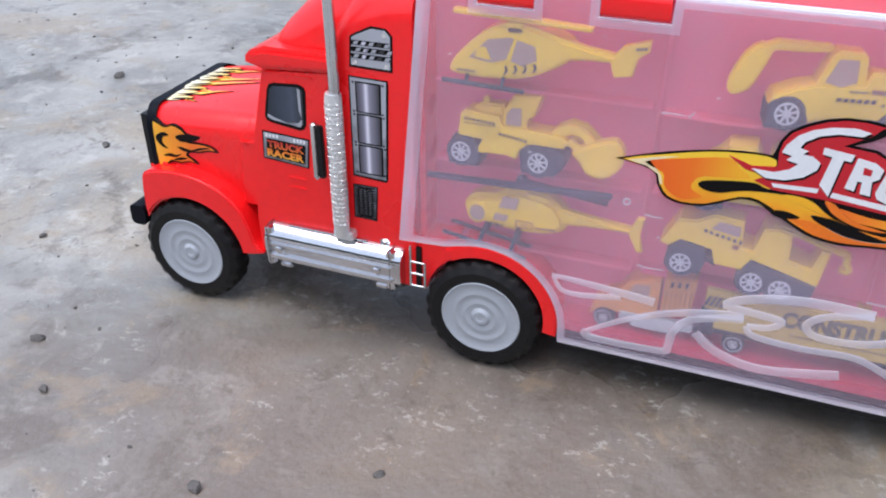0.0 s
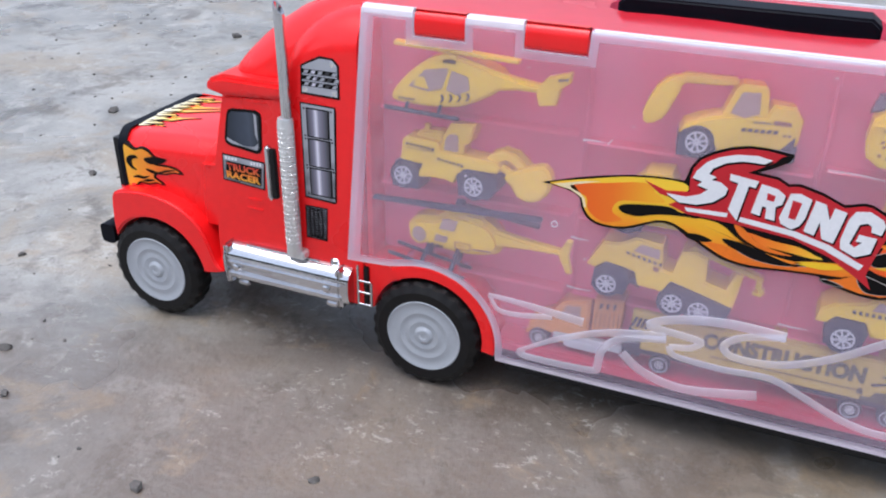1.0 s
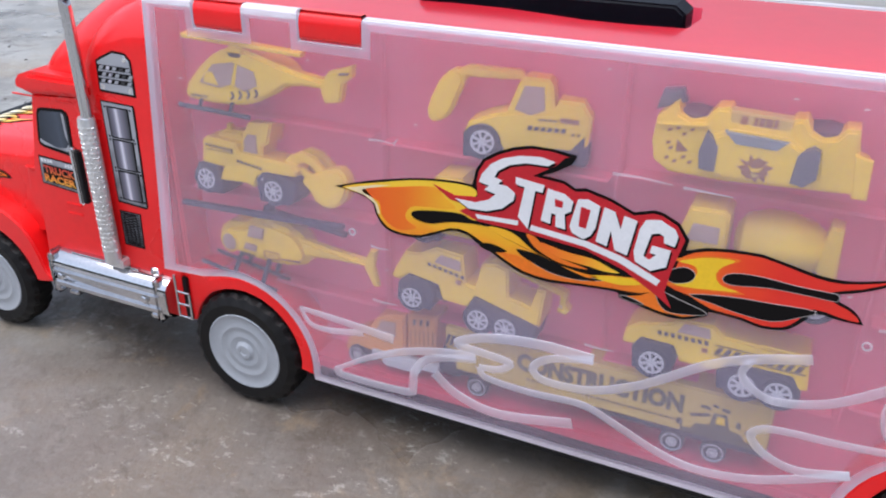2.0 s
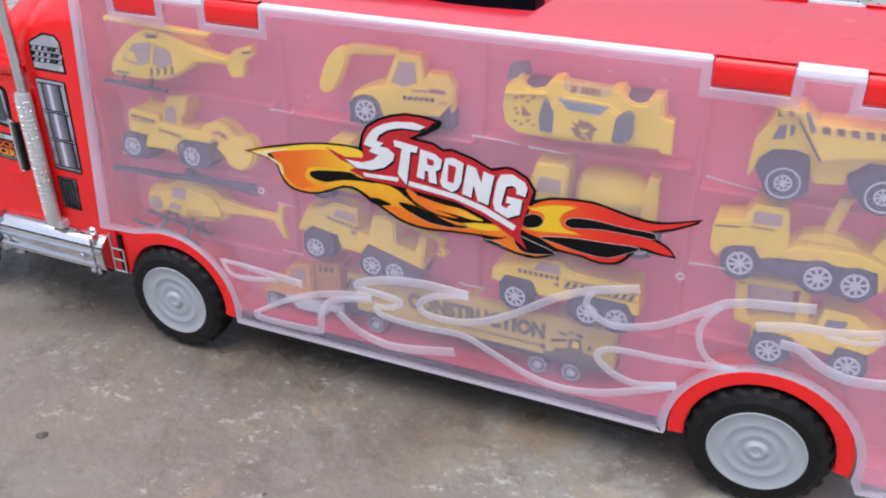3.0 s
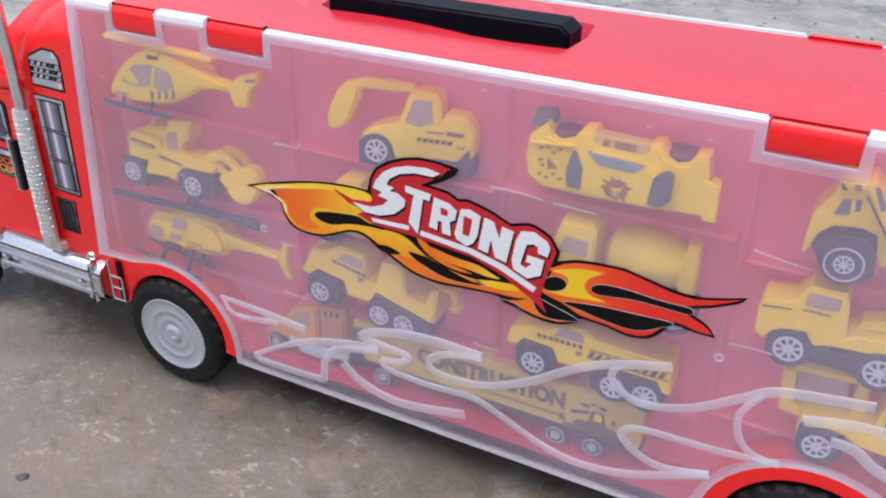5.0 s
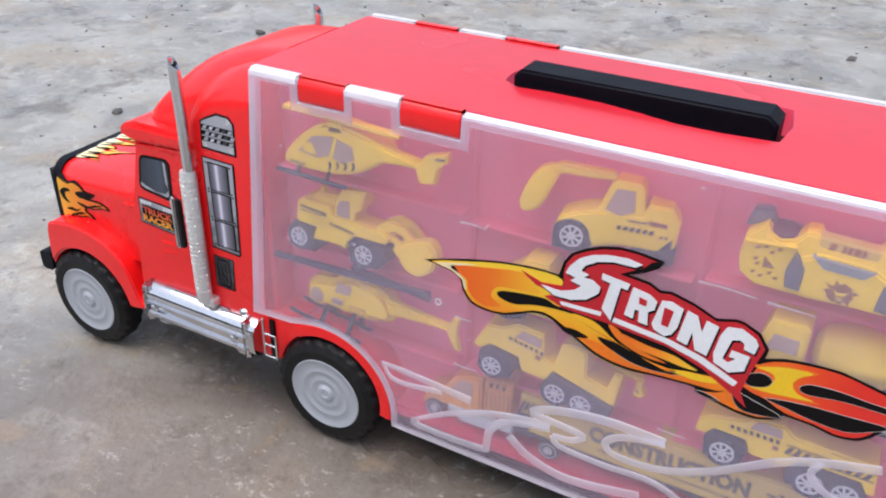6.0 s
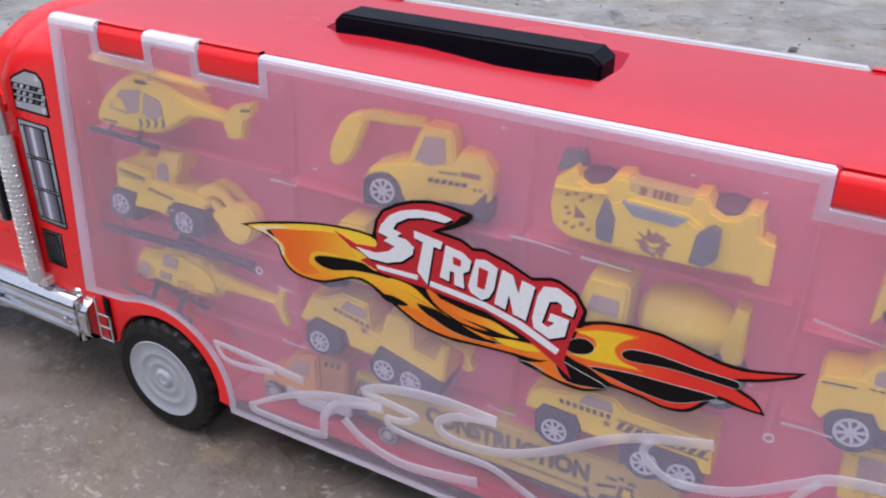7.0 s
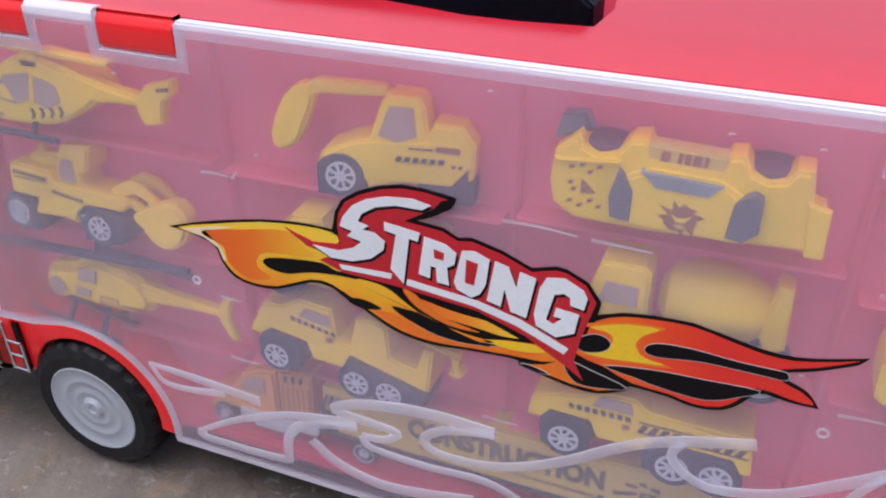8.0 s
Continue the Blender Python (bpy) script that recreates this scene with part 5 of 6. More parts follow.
t.add("mast", lathe([(0, 36.4), (2.2, 37), (3.4, 39.6), (2.6, 42.6), (0, 44)], 20, at=(-6, 15, 0), axis="z"), DARK)
t.side("window_ring", [(32.6 + 5.6 * math.cos(k * math.pi / 9), 91.6 + 6.2 * math.sin(k * math.pi / 9)) for k in range(18)], 7.4, 9, YELLOW, 0.4)
t.side("cabin_window", [(32.7 + 4.2 * math.cos(k * math.pi / 9), 91.5 + 4.7 * math.sin(k * math.pi / 9)) for k in range(18)], 7.0, 8, SMOKE, 0.2, 0, "smoky round nose window")
t.side("cabin_window", [(46.4, 103.2), (55.2, 103.4), (53.6, 97), (44.2, 96.8)], 7.2, 8.6, SMOKE, 0.2, 0, "smoky side window")
t.side("cabin_window", [(42.6, 93.2), (49.8, 92.8), (48.4, 89), (41.2, 89.2)], 7.2, 8.6, SMOKE, 0.2, 0, "smoky side window")
for y in (6.5, 19):
    t.add("skid", rod((14.2 - 60, y, 77 - 70), (60 - 60, y, 69.6 - 70), 1.1), DARK, "dark landing skid")
    for x, z in ((34.4, 74.2), (51.6, 71.4)):
        t.add("strut", rod((x - 60, y, z - 70), (x + 3.2 - 60, y + (4 if y < 20 else -4), 85 - 70), 1.3), DARK)
for x, w in ((39.6, 1.4), (41.8, 0.7), (43, 1.5), (45.4, 0.9)):
    t.block("print_mark", x, x + w, 8.3, 9, 84.6, 87, PRINT, 0)
for x0, x1, z0, z1 in ((53.6, 63, 90.4, 91), (53, 62.2, 86.6, 87.2), (53.4, 54.2, 87, 90.6), (62, 62.8, 87, 90.6), (55.6, 60.4, 88.4, 89)):
    t.block("print_mark", x0, x1, 7.75, 8.5, z0, z1, BROWN, 0)
t.side("print_mark", [(63.6, 87.6), (75, 88.2), (73, 89.2), (64, 88.6)], 7.8, 8.6, BROWN, 0)

# excavator
t = Toy("toy_excavator", 161, 159, "yellow toy excavator with a raised digger arm", "toy excavator", 9, 0, -1, 0, 0.91, 3)
t.side("body", [(160, 171.5), (162, 176.4), (171, 180.4), (180, 182.6), (200, 184), (202.6, 190), (213, 189.4), (217.4, 183), (216.6, 171), (211, 165.6), (202, 164.6), (200, 166.8), (192, 166.8), (178, 163.4), (173, 171)], 6, 33, YELLOW, 1.2)
t.side("cab", [(179, 181.6), (184.4, 196.4), (187, 198.8), (197.4, 198.4), (199.4, 196), (201, 183)], 7, 27, YELLOW, 1.0)
t.side("cab_window", [(182.8, 184), (187, 195), (195.6, 195), (196.6, 184.6), (190, 182)], 6.6, 8, SMOKE, 0.2, 0, "smoky cab window")
t.side("mudguard", [(160, 171.6), (163, 174.8), (173, 174.6), (179, 166), (178, 160.5), (160, 160.5)], 5.4, 33.6, DARK, 0.5)
t.side("mudguard", [(197, 168), (209, 168), (215, 175), (215, 161), (197, 161)], 5.4, 33.6, DARK, 0.5)
t.side("digger_arm", [(153, 197.6), (160, 200.8), (184, 200), (187, 196.4), (174, 195.6), (160, 195.6), (156, 191)], 12, 18, YELLOW, 1.2)
t.side("digger_bucket", [(141, 179), (146.5, 193), (154, 199), (158.5, 194.6), (155, 185), (151, 176.6), (143.6, 173.4)], 11, 19, YELLOW, 1.4, 2)
t.wheels(((169, 168),), 8.6)
t.block("rear_chassis", 199, 217, 7, 30, 160.5, 170, DARK, 0.8)
t.marks(189, 175.6, 6, 3.0, 5.8, 1.9, 2.1, 0.6)
t.marks(209, 174.6, 2, 2.4, 5.8, 1.2, 1.2, 0.3)
t.side("print_mark", [(203.5, 180.2), (212, 179.8), (212, 182), (203.5, 182.4)], 5.6, 6.3, BROWN, 0)
t.marks(194, 180.4, 4, 2.2, 5.8, 0.7, 1.8, 0)

# racing car lying on its side, roof towards the cover
t = Toy("toy_racing_car", 279, 160, "yellow toy racing car lying on its side with roof outward", "toy car", 0, -2.4, 0)
hull = [(243, 171), (241.6, 178), (242.6, 188), (246, 191), (249.5, 194.5), (251, 190), (255, 188.4), (260, 189.4), (263.4, 194), (268, 194.6), (270, 190.6), (288, 190), (290, 193.4), (294, 194), (296.5, 189.6), (300.5, 188), (304.5, 188.8),
        (307, 192.4), (311.4, 192.6), (312.6, 184.6), (313, 182), (316.4, 181), (316.6, 169.4), (300, 168.4), (270, 166.6), (249, 167)]
t.side("body", hull, 9, 27, YELLOW, 1.2)
t.side("roof", [(263, 169), (264, 184.6), (270, 187.6), (289, 187), (295, 183.6), (296.6, 169.4)], 6, 10, YELLOW, 1.2)
t.side("bonnet_edge", [(243, 184.6), (262, 186.6), (262, 188.2), (243, 186.2)], 8, 10, YELLOW, 0.5)
t.side("windscreen", [(261.6, 186), (266.6, 181), (266.4, 170.6), (260.4, 171.4), (259.6, 178)], 5.7, 9.4, TINTED, 0.3, 0, "dark windscreen")
t.side("side_window", [(267.6, 187), (290, 186), (286.4, 182.2), (272, 182.6)], 5.7, 9.4, SIDEGLASS, 0.3, 0, "blue-grey side window")
t.side("rear_window", [(293, 182), (298, 185.4), (300.6, 184), (300.8, 174), (297, 170.4), (292, 171)], 5.7, 9.4, TINTED, 0.3, 0, "dark rear window")
t.side("spoiler", [(311, 184.6), (317.4, 183), (318, 168.4), (313, 168.4)], 7.6, 10, YELLOW, 0.5)
t.side("underbody", [(247, 172), (247, 185), (309, 184), (309, 171)], 22, 28, DARK, 0.6)
t.side("front_tyre", [(241, 189), (243, 197), (250, 198), (252, 193)], 14, 20, TINTED, 1)
for x in (255.4, 300.6):
    for z in (171, 184.5):
        t.add("wheel", lathe([(5.4, z), (7.6, z + 0.8), (7.6, z + 5.2), (5.4, z + 6)], 28, at=(x - 279, 19, -160), axis="z"), TYRE_PURPLE, "dark toy wheel")
em = [(280 + (6.2 if k % 2 else 4.2) * (1 + 0.16 * math.sin(k * 2.3)) * math.cos(k * math.pi / 11), 174.6 + (5.2 if k % 2 else 3.6) * (1 + 0.2 * math.sin(k * 3.7)) * math.sin(k * math.pi / 11)) for k in range(22)]
t.side("print_mark", em, 5.75, 6.4, BROWN, 0)
t.side("print_mark", [(277.4, 175.8), (279, 174.8), (281.2, 175), (283, 176), (281.4, 173.6), (279, 173.4)], 5.65, 6.2, YELLOW, 0)
t.side("print_mark", [(278.4, 172.6), (280, 173), (282, 172.4), (280, 171.2)], 5.65, 6.2, PALEY, 0)
t.side("print_mark", [(251, 175.6), (251, 180.6), (255.6, 176.4)], 8.8, 9.4, BROWN, 0)
for x, z in ((247, 183), (250, 184), (252.4, 182), (255, 184), (247, 172), (250, 171), (253, 173), (255.6, 171.4), (247, 178), (248, 176)):
    t.side("print_mark", [(x, z), (x + 1.6, z + 0.4), (x + 2, z + 1.7), (x + 0.3, z + 1.2)], 8.8, 9.4, BROWN, 0)
t.side("side_sill", [(268, 188.4), (290, 187.8), (290, 193), (268, 193.8)], 9.6, 20, PALEY, 0.6)
for x, w in ((272, 2.4), (276.6, 1.2), (278.4, 1.6), (280.6, 2.2), (283.4, 1.2)):
    t.side("print_mark", [(x, 189.4), (x + w, 189.2), (x + w + 0.5, 192.2), (x + 0.4, 192.6)], 9.3, 9.8, BROWN, 0)

# concrete mixer
t = Toy("toy_concrete_mixer", 280, 116, "yellow toy concrete mixer with a round drum", "toy mixer", 0, 1.2, 0.6)
t.side("cab", [(253, 122), (253, 144), (256, 154.6), (269, 155), (271, 153), (271, 122)], 7, 32, YELLOW, 1.2)
t.side("cab_window", [(256, 141), (258, 148.4), (268, 148), (268, 141)], 6.6, 8, SMOKE, 0.2, 0, "smoky cab window")
t.add("drum", lathe([(5, 273), (10, 276), (12.6, 284), (12.8, 292), (10.4, 301), (6, 307)], 32, at=(-280, 21, 140 - 116), axis="x"), YELLOW, "rounded yellow mixing drum")
t.side("chute", [(303, 136), (306, 153.6), (310.4, 153), (311.4, 132), (306, 130)], 13, 28, YELLOW, 0.8)
t.side("frame", [(253, 123), (253, 129), (310, 131), (311, 124)], 8, 31, YELLOW, 0.8)
t.wheels(((263, 125), (296, 124.6), (306, 124.6)), 8.4)

# flat truck, partly hidden by the sticker
t = Toy("toy_lorry", 170, 116, "yellow toy lorry half hidden behind the flame sticker", "toy lorry")
t.side("body", [(135, 124), (137, 136), (146, 143), (150, 148.6), (162, 149.6), (166, 140), (205, 138), (206, 122), (140, 121)], 7, 32, YELLOW, 1.2)
t.block("load", 168, 203, 9, 30, 138, 147, YELLOW, 1.4)
t.side("cab_window", [(150, 141), (152, 147), (160, 147), (161, 141)], 6.6, 8, SMOKE, 0.2, 0, "smoky cab window")
t.side("mudguard", [(136, 118), (136, 129), (150, 129), (152, 118)], 5.4, 33.6, DARK, 0.5)
t.side("mudguard", [(184, 118), (184, 129), (204, 129), (204, 118)], 5.4, 33.6, DARK, 0.5)
t.wheels(((144, 124.2), (194, 124.2)), 8.4)

# six-wheeled crane truck
t = Toy("toy_crane_truck", 165, 71, "yellow six-wheeled toy crane truck with a hook", "toy crane", 0, -3.3, 3.4, 5, 0.95, tall=0.86)
t.side("body", [(126.5, 90), (129, 97), (133, 108.4), (141, 110), (149, 116.6), (163, 116.4), (165.6, 100), (171, 99.4), (173, 115), (180, 117.6), (186, 116), (188, 99.6), (199, 97.6), (201, 110), (205, 110), (204.4, 86.4), (172, 93.4),
                (168, 85), (155, 84.6), (152, 93.4), (136, 94.6), (131, 89)], 6, 33, YELLOW, 1.0)
t.side("cab_window", [(149, 107.6), (152, 113.4), (162.4, 113), (163, 106.4)], 5.6, 7, SMOKE, 0.2, 0, "smoky cab window")
t.side("mudguard", [(131, 88), (136, 95), (148, 94.4), (151, 86), (149, 75), (131, 76)], 5.4, 33.6, DARK, 0.5)
t.side("underframe", [(150, 84), (150, 88), (156, 88.6), (156, 82)], 8, 31, DARK, 0.4)
t.side("mudguard", [(168, 85), (171, 93.6), (204, 87.4), (203, 75), (168, 76)], 5.4, 33.6, DARK, 0.5)
t.side("crane_arm", [(176, 116), (178, 119), (214, 110), (214, 107)], 9, 15, YELLOW, 0.8)
t.side("hook", [(211.5, 109), (214.6, 109), (214.8, 104), (217, 101.6), (215.4, 98.4), (211.4, 98.8), (211.2, 101), (214.2, 100.6), (213.6, 102.8), (211.8, 104)], 8, 13, YELLOW, 0.4, 0, "yellow hook")
t.wheels(((139, 80.4), (174.6, 79.8), (188.6, 79.6)), 8.2)
t.marks(146, 104.4, 7, 2.9, 5.8, 2.0, 1.7, -0.3, -0.35)
t.block("print_mark", 161, 164, 5.7, 6.2, 98, 101, BROWN, 0)

# flatbed pickup
t = Toy("toy_pickup", 275, 71, "yellow toy works pickup with striped sides", "toy truck", 0, 0, 2.4, tall=0.84)
t.side("body", [(237.6, 88), (238.6, 96.4), (244, 101.4), (256, 104.4), (260, 108), (273, 108.6), (277.6, 104), (310, 102), (311.6, 84.6), (308, 84), (305, 90), (282, 90.6), (277, 84.4), (262, 84), (259, 92), (246, 92.6), (243, 88)], 6, 33, YELLOW, 1.0)
t.side("cab_window", [(259.4, 101), (262, 106.6), (272, 106.6), (273, 101)], 5.6, 7, SMOKE, 0.2, 0, "smoky cab window")
t.side("mudguard", [(242, 87), (245, 93), (258, 92.6), (261, 86), (259, 75), (243, 75)], 5.4, 33.6, DARK, 0.5)
t.side("mudguard", [(277, 84), (281, 91), (306, 90.6), (309, 84), (307, 75), (278, 75)], 5.4, 33.6, DARK, 0.5)
t.wheels(((251, 80.4), (287.6, 80), (301.6, 80)), 8.2)
t.marks(252, 97.4, 8, 2.7, 5.8, 2.2, 1.6, -0.3)
t.marks(275, 94.2, 10, 3.4, 5.8, 3.4, 2.0, 1.4)
t.block("side_line", 275, 310, 5.7, 6.2, 98.4, 98.9, PRINT, 0)
t.block("side_line", 275, 310, 5.7, 6.2, 93.2, 93.7, PRINT, 0)
t.side("side_line", [(290, 102), (292, 104.6), (309, 104), (309, 103), (292.6, 103.6), (291, 101.6)], 5.7, 6.2, YELLOW, 0)
t.block("print_mark", 270, 272.4, 5.7, 6.2, 93, 95.4, BROWN, 0)

# dump truck
BRONZE = mat("dark_brown_print_ink", (0.16, 0.08, 0.04), 0.5, grain=0.3, scale=120)
t = Toy("toy_dump_truck", 380, 153, "yellow toy dump truck with big ringed wheels", "toy truck", rake=0.15, tall=0.94)
t.side("front_body", [(347, 164), (348.6, 174), (349.4, 178), (350.5, 182.4), (357, 192), (357.6, 195), (367, 195.6), (374.6, 177), (372, 170), (371, 178), (366, 179.6), (357, 178.4), (352, 173.6), (350, 168)], 8, 30, YELLOW, 0.8)
t.side("chassis_block", [(371.4, 170), (372.8, 165.3), (384.4, 166.6), (385.3, 172), (393, 178), (404, 178), (405, 183), (374.6, 177.4)], 9, 30, YELLOW, 0.7)
t.side("dump_bed", [(358.4, 197.8), (369.2, 198.4), (374.1, 192.8), (424, 195.2), (425, 187), (405, 183), (375, 176.8), (366.6, 195), (358.6, 194)], 6, 32, YELLOW, 0.8, 0, "yellow tipper bed with dark stripes")
t.side("cab_window", [(356.7, 183.2), (359.4, 189.8), (362.3, 190.4), (361.6, 184.2)], 7.6, 9, TINTED, 0.2, 0, "dark cab window")
t.side("cab_window", [(363.4, 185.6), (363.4, 190.5), (365.5, 190.7), (364.9, 186.2)], 7.6, 9, TINTED, 0.2, 0, "dark cab window")
t.side("bed_window", [(368.8, 197.2), (370.4, 197.4), (373.2, 190.2), (371.4, 188.4)], 5.7, 7, TINTED, 0.2)
t.side("print_mark", [(358.7, 197.4), (360.7, 194.4), (358.8, 194.3)], 5.6, 6.3, PRINT, 0)
t.side("print_mark", [(362.6, 197.2), (364.8, 197.3), (365.2, 195.2), (363, 195.1)], 5.6, 6.3, BROWN, 0)
t.marks(375.4, 189.4, 9, 5.2, 5.8, 3.0, 3.0, -0.3, 0.1, BRONZE)
t.side("bed_line", [(366.4, 193.6), (367, 193.8), (375.4, 177.6), (374.8, 176.8)], 5.7, 6.3, PRINT, 0)
t.side("wheel_well", [(350.4, 170), (357.6, 176.2), (367.4, 177.2), (371.4, 171.5), (371, 162.7), (366.5, 158.5), (358.5, 157), (354, 161.4)], 5.4, 30, DARK, 0.6)
t.side("wheel_well", [(385.3, 170.6), (393.3, 176.4), (400.5, 177.3), (405.4, 175), (405.4, 166.6), (400.5, 160), (391.5, 159.4), (386.2, 166)], 5.4, 30, DARK, 0.6)
t.wheels(((361, 165), (398, 165.6)), 8.2, 5.2, 20.0, ring=True)

# tow lorry
t = Toy("toy_tow_truck", 375, 116, "yellow six-wheeled toy tow truck", "toy truck", 0, 1, -0.4, rake=0.13, tall=0.94)
t.side("bonnet", [(337.2, 129.4), (338.2, 141), (340, 145), (351, 147.4), (357, 147), (357, 129), (355.4, 134.3), (346.3, 132.8), (343, 130.6), (339.9, 126.4)], 6, 31, YELLOW, 1.2)
t.side("cab", [(351, 140), (351, 147.4), (354.3, 153.4), (356, 155), (368, 155.4), (369, 152), (369.3, 134), (362, 128.6), (357.2, 128.7), (356, 136)], 6.3, 30.6, YELLOW, 0.9)
t.side("bed", [(362.3, 130.9), (366, 134), (369.3, 136.4), (372, 138.4), (395, 140), (401, 138.4), (407.8, 134.6), (406.6, 123.4), (404.4, 123.4), (403.6, 132.4), (378.4, 132)], 6, 31, YELLOW, 0.7)
t.side("crane_base", [(372, 138), (374, 141.6), (384, 144.4), (393, 142.6), (396, 139)], 11, 28, YELLOW, 1.4)
t.side("cab_window", [(354.8, 150.6), (356.4, 152.6), (366.6, 152.6), (366, 147), (354.6, 146.2)], 6.0, 7, SMOKE, 0.2, 0, "smoky cab window")
t.side("side_line", [(339.4, 141.8), (350, 143.2), (350, 143.8), (339.4, 142.4)], 5.7, 6.2, PRINT, 0)
t.marks(353.6, 144.2, 4, 2.6, 6.1, 0.6, 2.0, 0, 0)
t.side("crane_arm", [(382, 143), (387.6, 160), (393, 160.4), (387, 143)], 15, 23, YELLOW, 0.8)
t.side("tow_frame", [(401, 139), (408.3, 153), (411.5, 156.4), (423, 157.4), (418.5, 139.6), (416.4, 139.6), (409, 142.6), (407.6, 134.8)], 10, 26, YELLOW, 0.8)
t.side("print_mark", [(410.4, 146.4), (419.4, 146.8), (419.8, 149.6), (411, 149)], 9.7, 10.3, BROWN, 0)
t.side("print_mark", [(413, 153.4), (421.4, 154), (421.6, 155.6), (413.4, 155.2)], 9.7, 10.3, BROWN, 0)
t.side("wheel_well", [(342.6, 130.4), (346.3, 133), (355.6, 134.6), (358, 128.4), (356, 119.6), (343, 119.6)], 5.4, 30, DARK, 0.5)
t.side("wheel_well", [(357, 128.6), (362.4, 131), (366, 128.4), (378.4, 132.2), (404, 132.6), (404.4, 122), (398, 117.8), (376, 118), (371, 122), (357, 122)], 5.7, 30, DARK, 0.5)
t.wheels(((349.8, 125.4), (381.4, 125.2), (396, 125)), 8.4)

# bulldozer-loader
t = Toy("toy_loader", 380, 78, "yellow toy loader with a framed cab", "toy loader", 0, 0, -2.6, rake=0.07)
t.side("cab_post", [(352.9, 115.2), (358, 115.4), (358.6, 99), (363, 98), (362.4, 93.6), (353.6, 95)], 11, 29, YELLOW, 0.7)
t.side("cab_roof", [(352.9, 115.4), (353.4, 118), (384, 119.4), (384.4, 115.6), (358, 114.2)], 12, 29, YELLOW, 0.8)
t.side("cab_window", [(358.4, 100), (358.4, 114), (377, 114.8), (378, 101)], 15, 17, SMOKE, 0.2, 0, "smoky cab window")
t.side("cab_post", [(379, 101), (380, 116), (384, 116), (385, 101)], 12, 29, YELLOW, 0.6)
t.side("body", [(361.6, 89.6), (362.5, 99), (376, 101), (388, 102.6), (390.3, 112.4), (402, 112), (408, 108), (415.4, 104), (412, 96), (409, 94), (398, 95.4), (396.4, 90.4), (384, 91.6), (378.5, 95), (364, 95.4)], 6, 31, YELLOW, 1.0)
t.side("engine_window", [(391, 104.4), (391.6, 108.4), (400, 109), (398.6, 104.2)], 5.7, 7, TINTED, 0.2)
t.side("wheel_well", [(361.6, 84), (362.6, 95), (376, 95.4), (380, 90), (378, 82), (364, 80)], 5.4, 30, DARK, 0.5)
t.side("wheel_well", [(394.6, 85), (397, 95.4), (408, 95), (411, 88), (408, 81), (397, 81)], 5.4, 30, DARK, 0.5)
t.wheels(((370, 86.6), (402.6, 87)), 8.2)

# long construction lorry on the tray floor
t = Toy("toy_container_lorry", 200, 37.6, "toy container lorry with yellow box reading CONSTRUCTION", "toy lorry", 0, -1.4, -2.8, 0, 0.99, dy=5.5)
t.side("cab", [(95.6, 42), (98, 52), (109, 58), (115, 67), (123, 70.6), (131, 72), (131, 42), (116, 41), (112, 46.4), (102, 46.4)], 7, 32, ORANGE, 1.2, 0, "orange lorry cab")
t.side("cab_window", [(114, 59), (118, 66.6), (126, 67.6), (126, 59)], 6.6, 8, SMOKE, 0.2)
t.side("sleeper_box", [(132.6, 52), (132.8, 74), (148.6, 76.4), (147.4, 52)], 7, 30, ORANGE, 0.8, 0, "orange box behind the cab")
for k in range(6):
    t.side("box_rib", [(134 + k * 2.4, 53), (134.2 + k * 2.4, 66 + k * 0.3), (134.9 + k * 2.4, 66 + k * 0.3), (134.7 + k * 2.4, 53)], 6.7, 7.2, BROWN, 0)
t.marks(135.6, 69, 3, 3.6, 6.8, 3.4, 1.6, 0.4, 0.5)
t.block("cab_steps", 112, 150, 6.0, 10, 43.6, 48.6, RIM, 0.6, "silver chassis side")
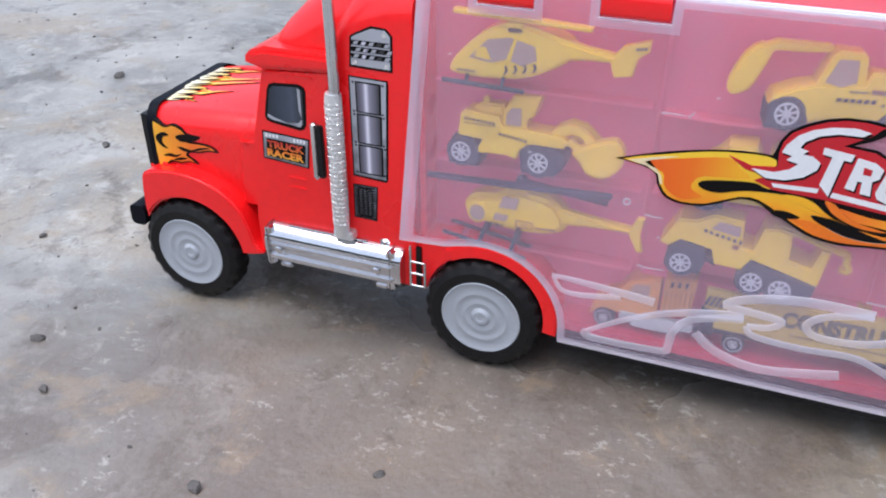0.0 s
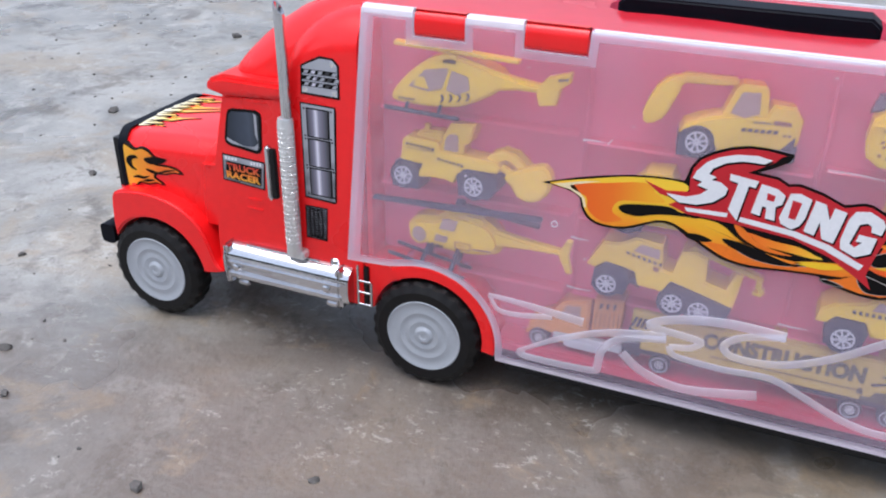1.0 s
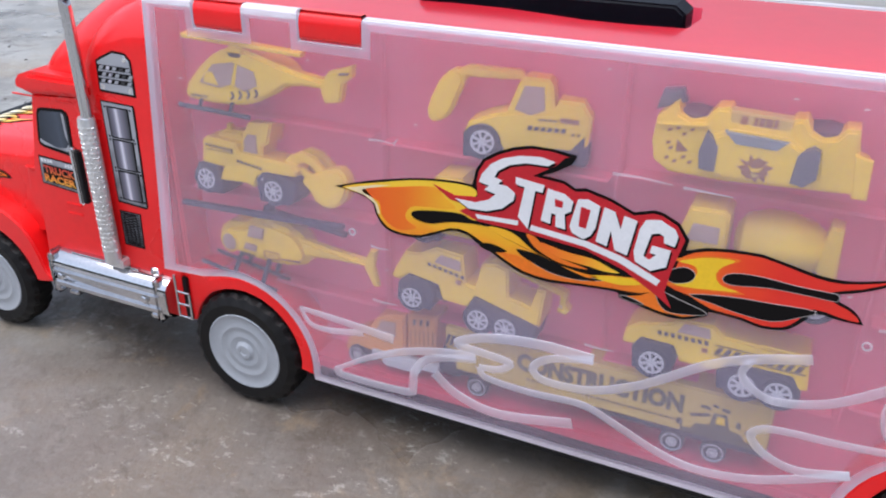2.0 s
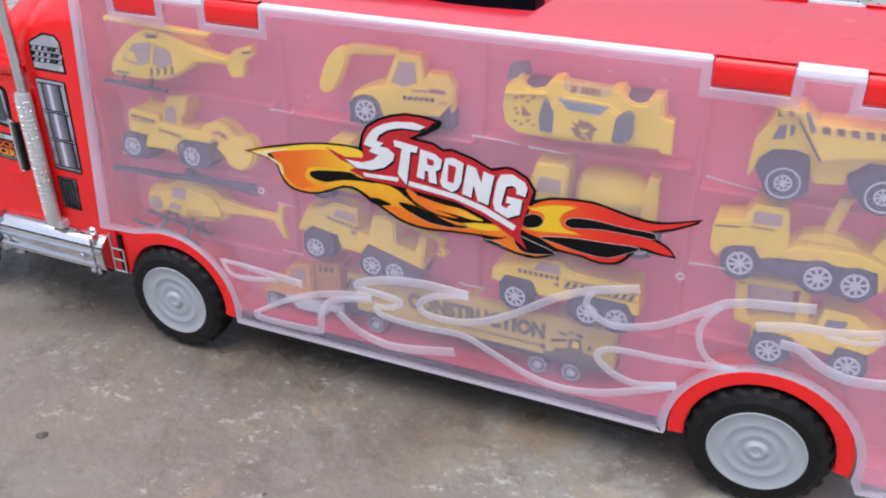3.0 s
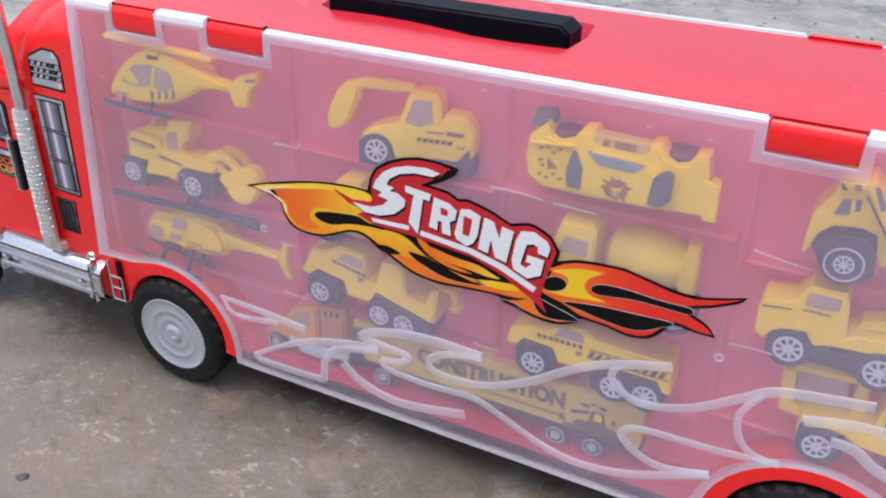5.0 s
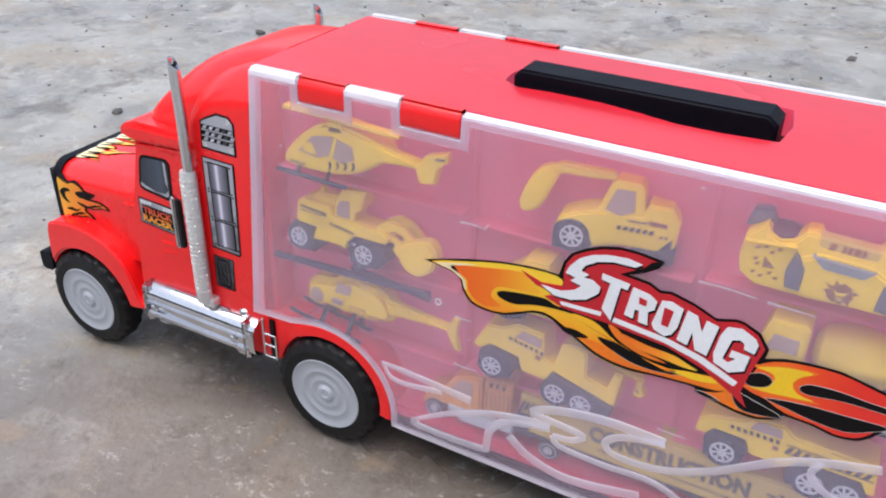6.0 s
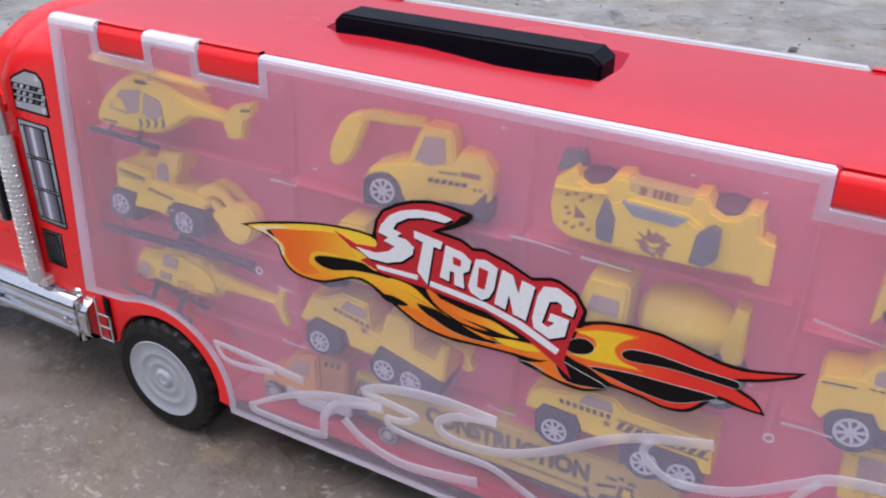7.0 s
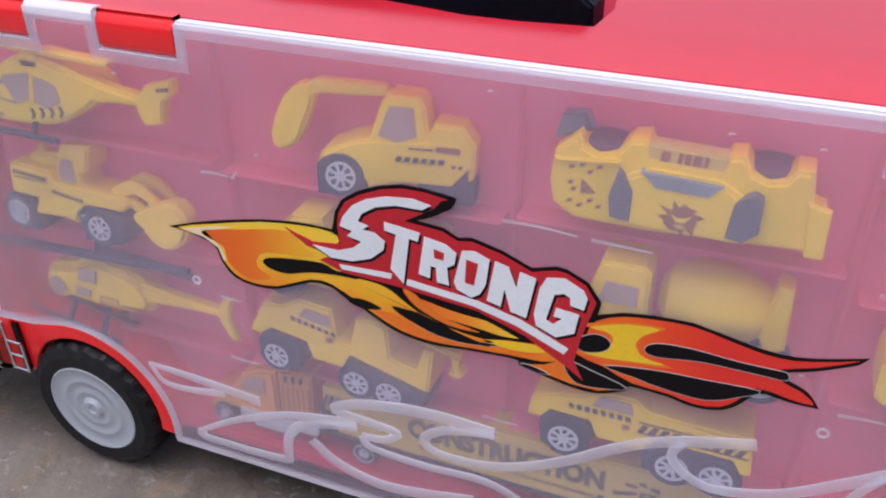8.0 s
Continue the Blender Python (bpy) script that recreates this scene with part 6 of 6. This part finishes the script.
t.side("tank", round_rect(118, 140, 40.4, 46, 2.4, 4, 2.4), 5.6, 10, RIM, 0.8, 0, "silver fuel tank")
t.side("container", [(153.6, 50), (153.6, 72.6), (304.6, 74.6), (304.6, 50)], 6, 33, PALEY, 0.8, 0, "yellow container box")
t.block("front_frame", 152.6, 160, 5.7, 8, 48, 62, DARK, 0.3)
for k in range(4):
    t.side("stripe", [(153.4 + k * 2.4, 63.6), (155 + k * 2.4, 63.6), (157 + k * 2.4, 69.6), (155.4 + k * 2.4, 69.6)], 5.6, 6.1, DARK, 0)
t.block("container_frame", 150, 305, 7, 32, 46.4, 50, DARK, 0.6)
t.block("coupling", 146, 160, 10, 29, 42, 47, DARK, 0.6)
lettering("lettering", "CONSTRUCTION", 190.8, 268.2, 59.6, 69.6, 5.85, GREENINK, t.root, o=(200, 37.6), fat=0.06).location = (0, -YD / 1000, 0)
t.marks(196, 55.4, 30, 2.4, 5.8, 0.6, 1.8, 0)
dig = [(272, 52), (274, 56.4), (280, 57.4), (281, 64), (286.6, 64.6), (288.4, 57.4), (294, 56), (296, 52)]
t.side("print_picture", dig, 5.75, 6.3, GREENINK, 0)
t.side("print_picture", [(272, 59.4), (280, 62), (279.4, 63.4), (271, 61)], 5.75, 6.3, PRINT, 0)
t.side("print_picture", [(282.4, 59), (282.8, 63), (285.8, 63), (286.4, 59)], 5.6, 6.2, YELLOW, 0)
t.side("print_picture", [(268, 50.4), (268, 53), (301, 53), (301, 50.4)], 5.75, 6.3, GREENINK, 0)
for x, z, w, h in ((275, 65.5, 5, 1.2), (280, 67.4, 3, 1), (266, 54, 3, 3.0), (290.6, 59.4, 2.4, 2.8), (294.4, 57.6, 4, 1.4), (284, 66, 4, 1.6)):
    t.side("print_picture", [(x, z), (x + w, z - 0.5), (x + w - 0.5, z + h), (x + 0.4, z + h + 0.3)], 5.75, 6.3, GREENINK, 0)
t.wheels(((104, 42.8), (171, 43.2), (265.4, 43.4), (283.4, 43.4)), 5.6, ring=True)
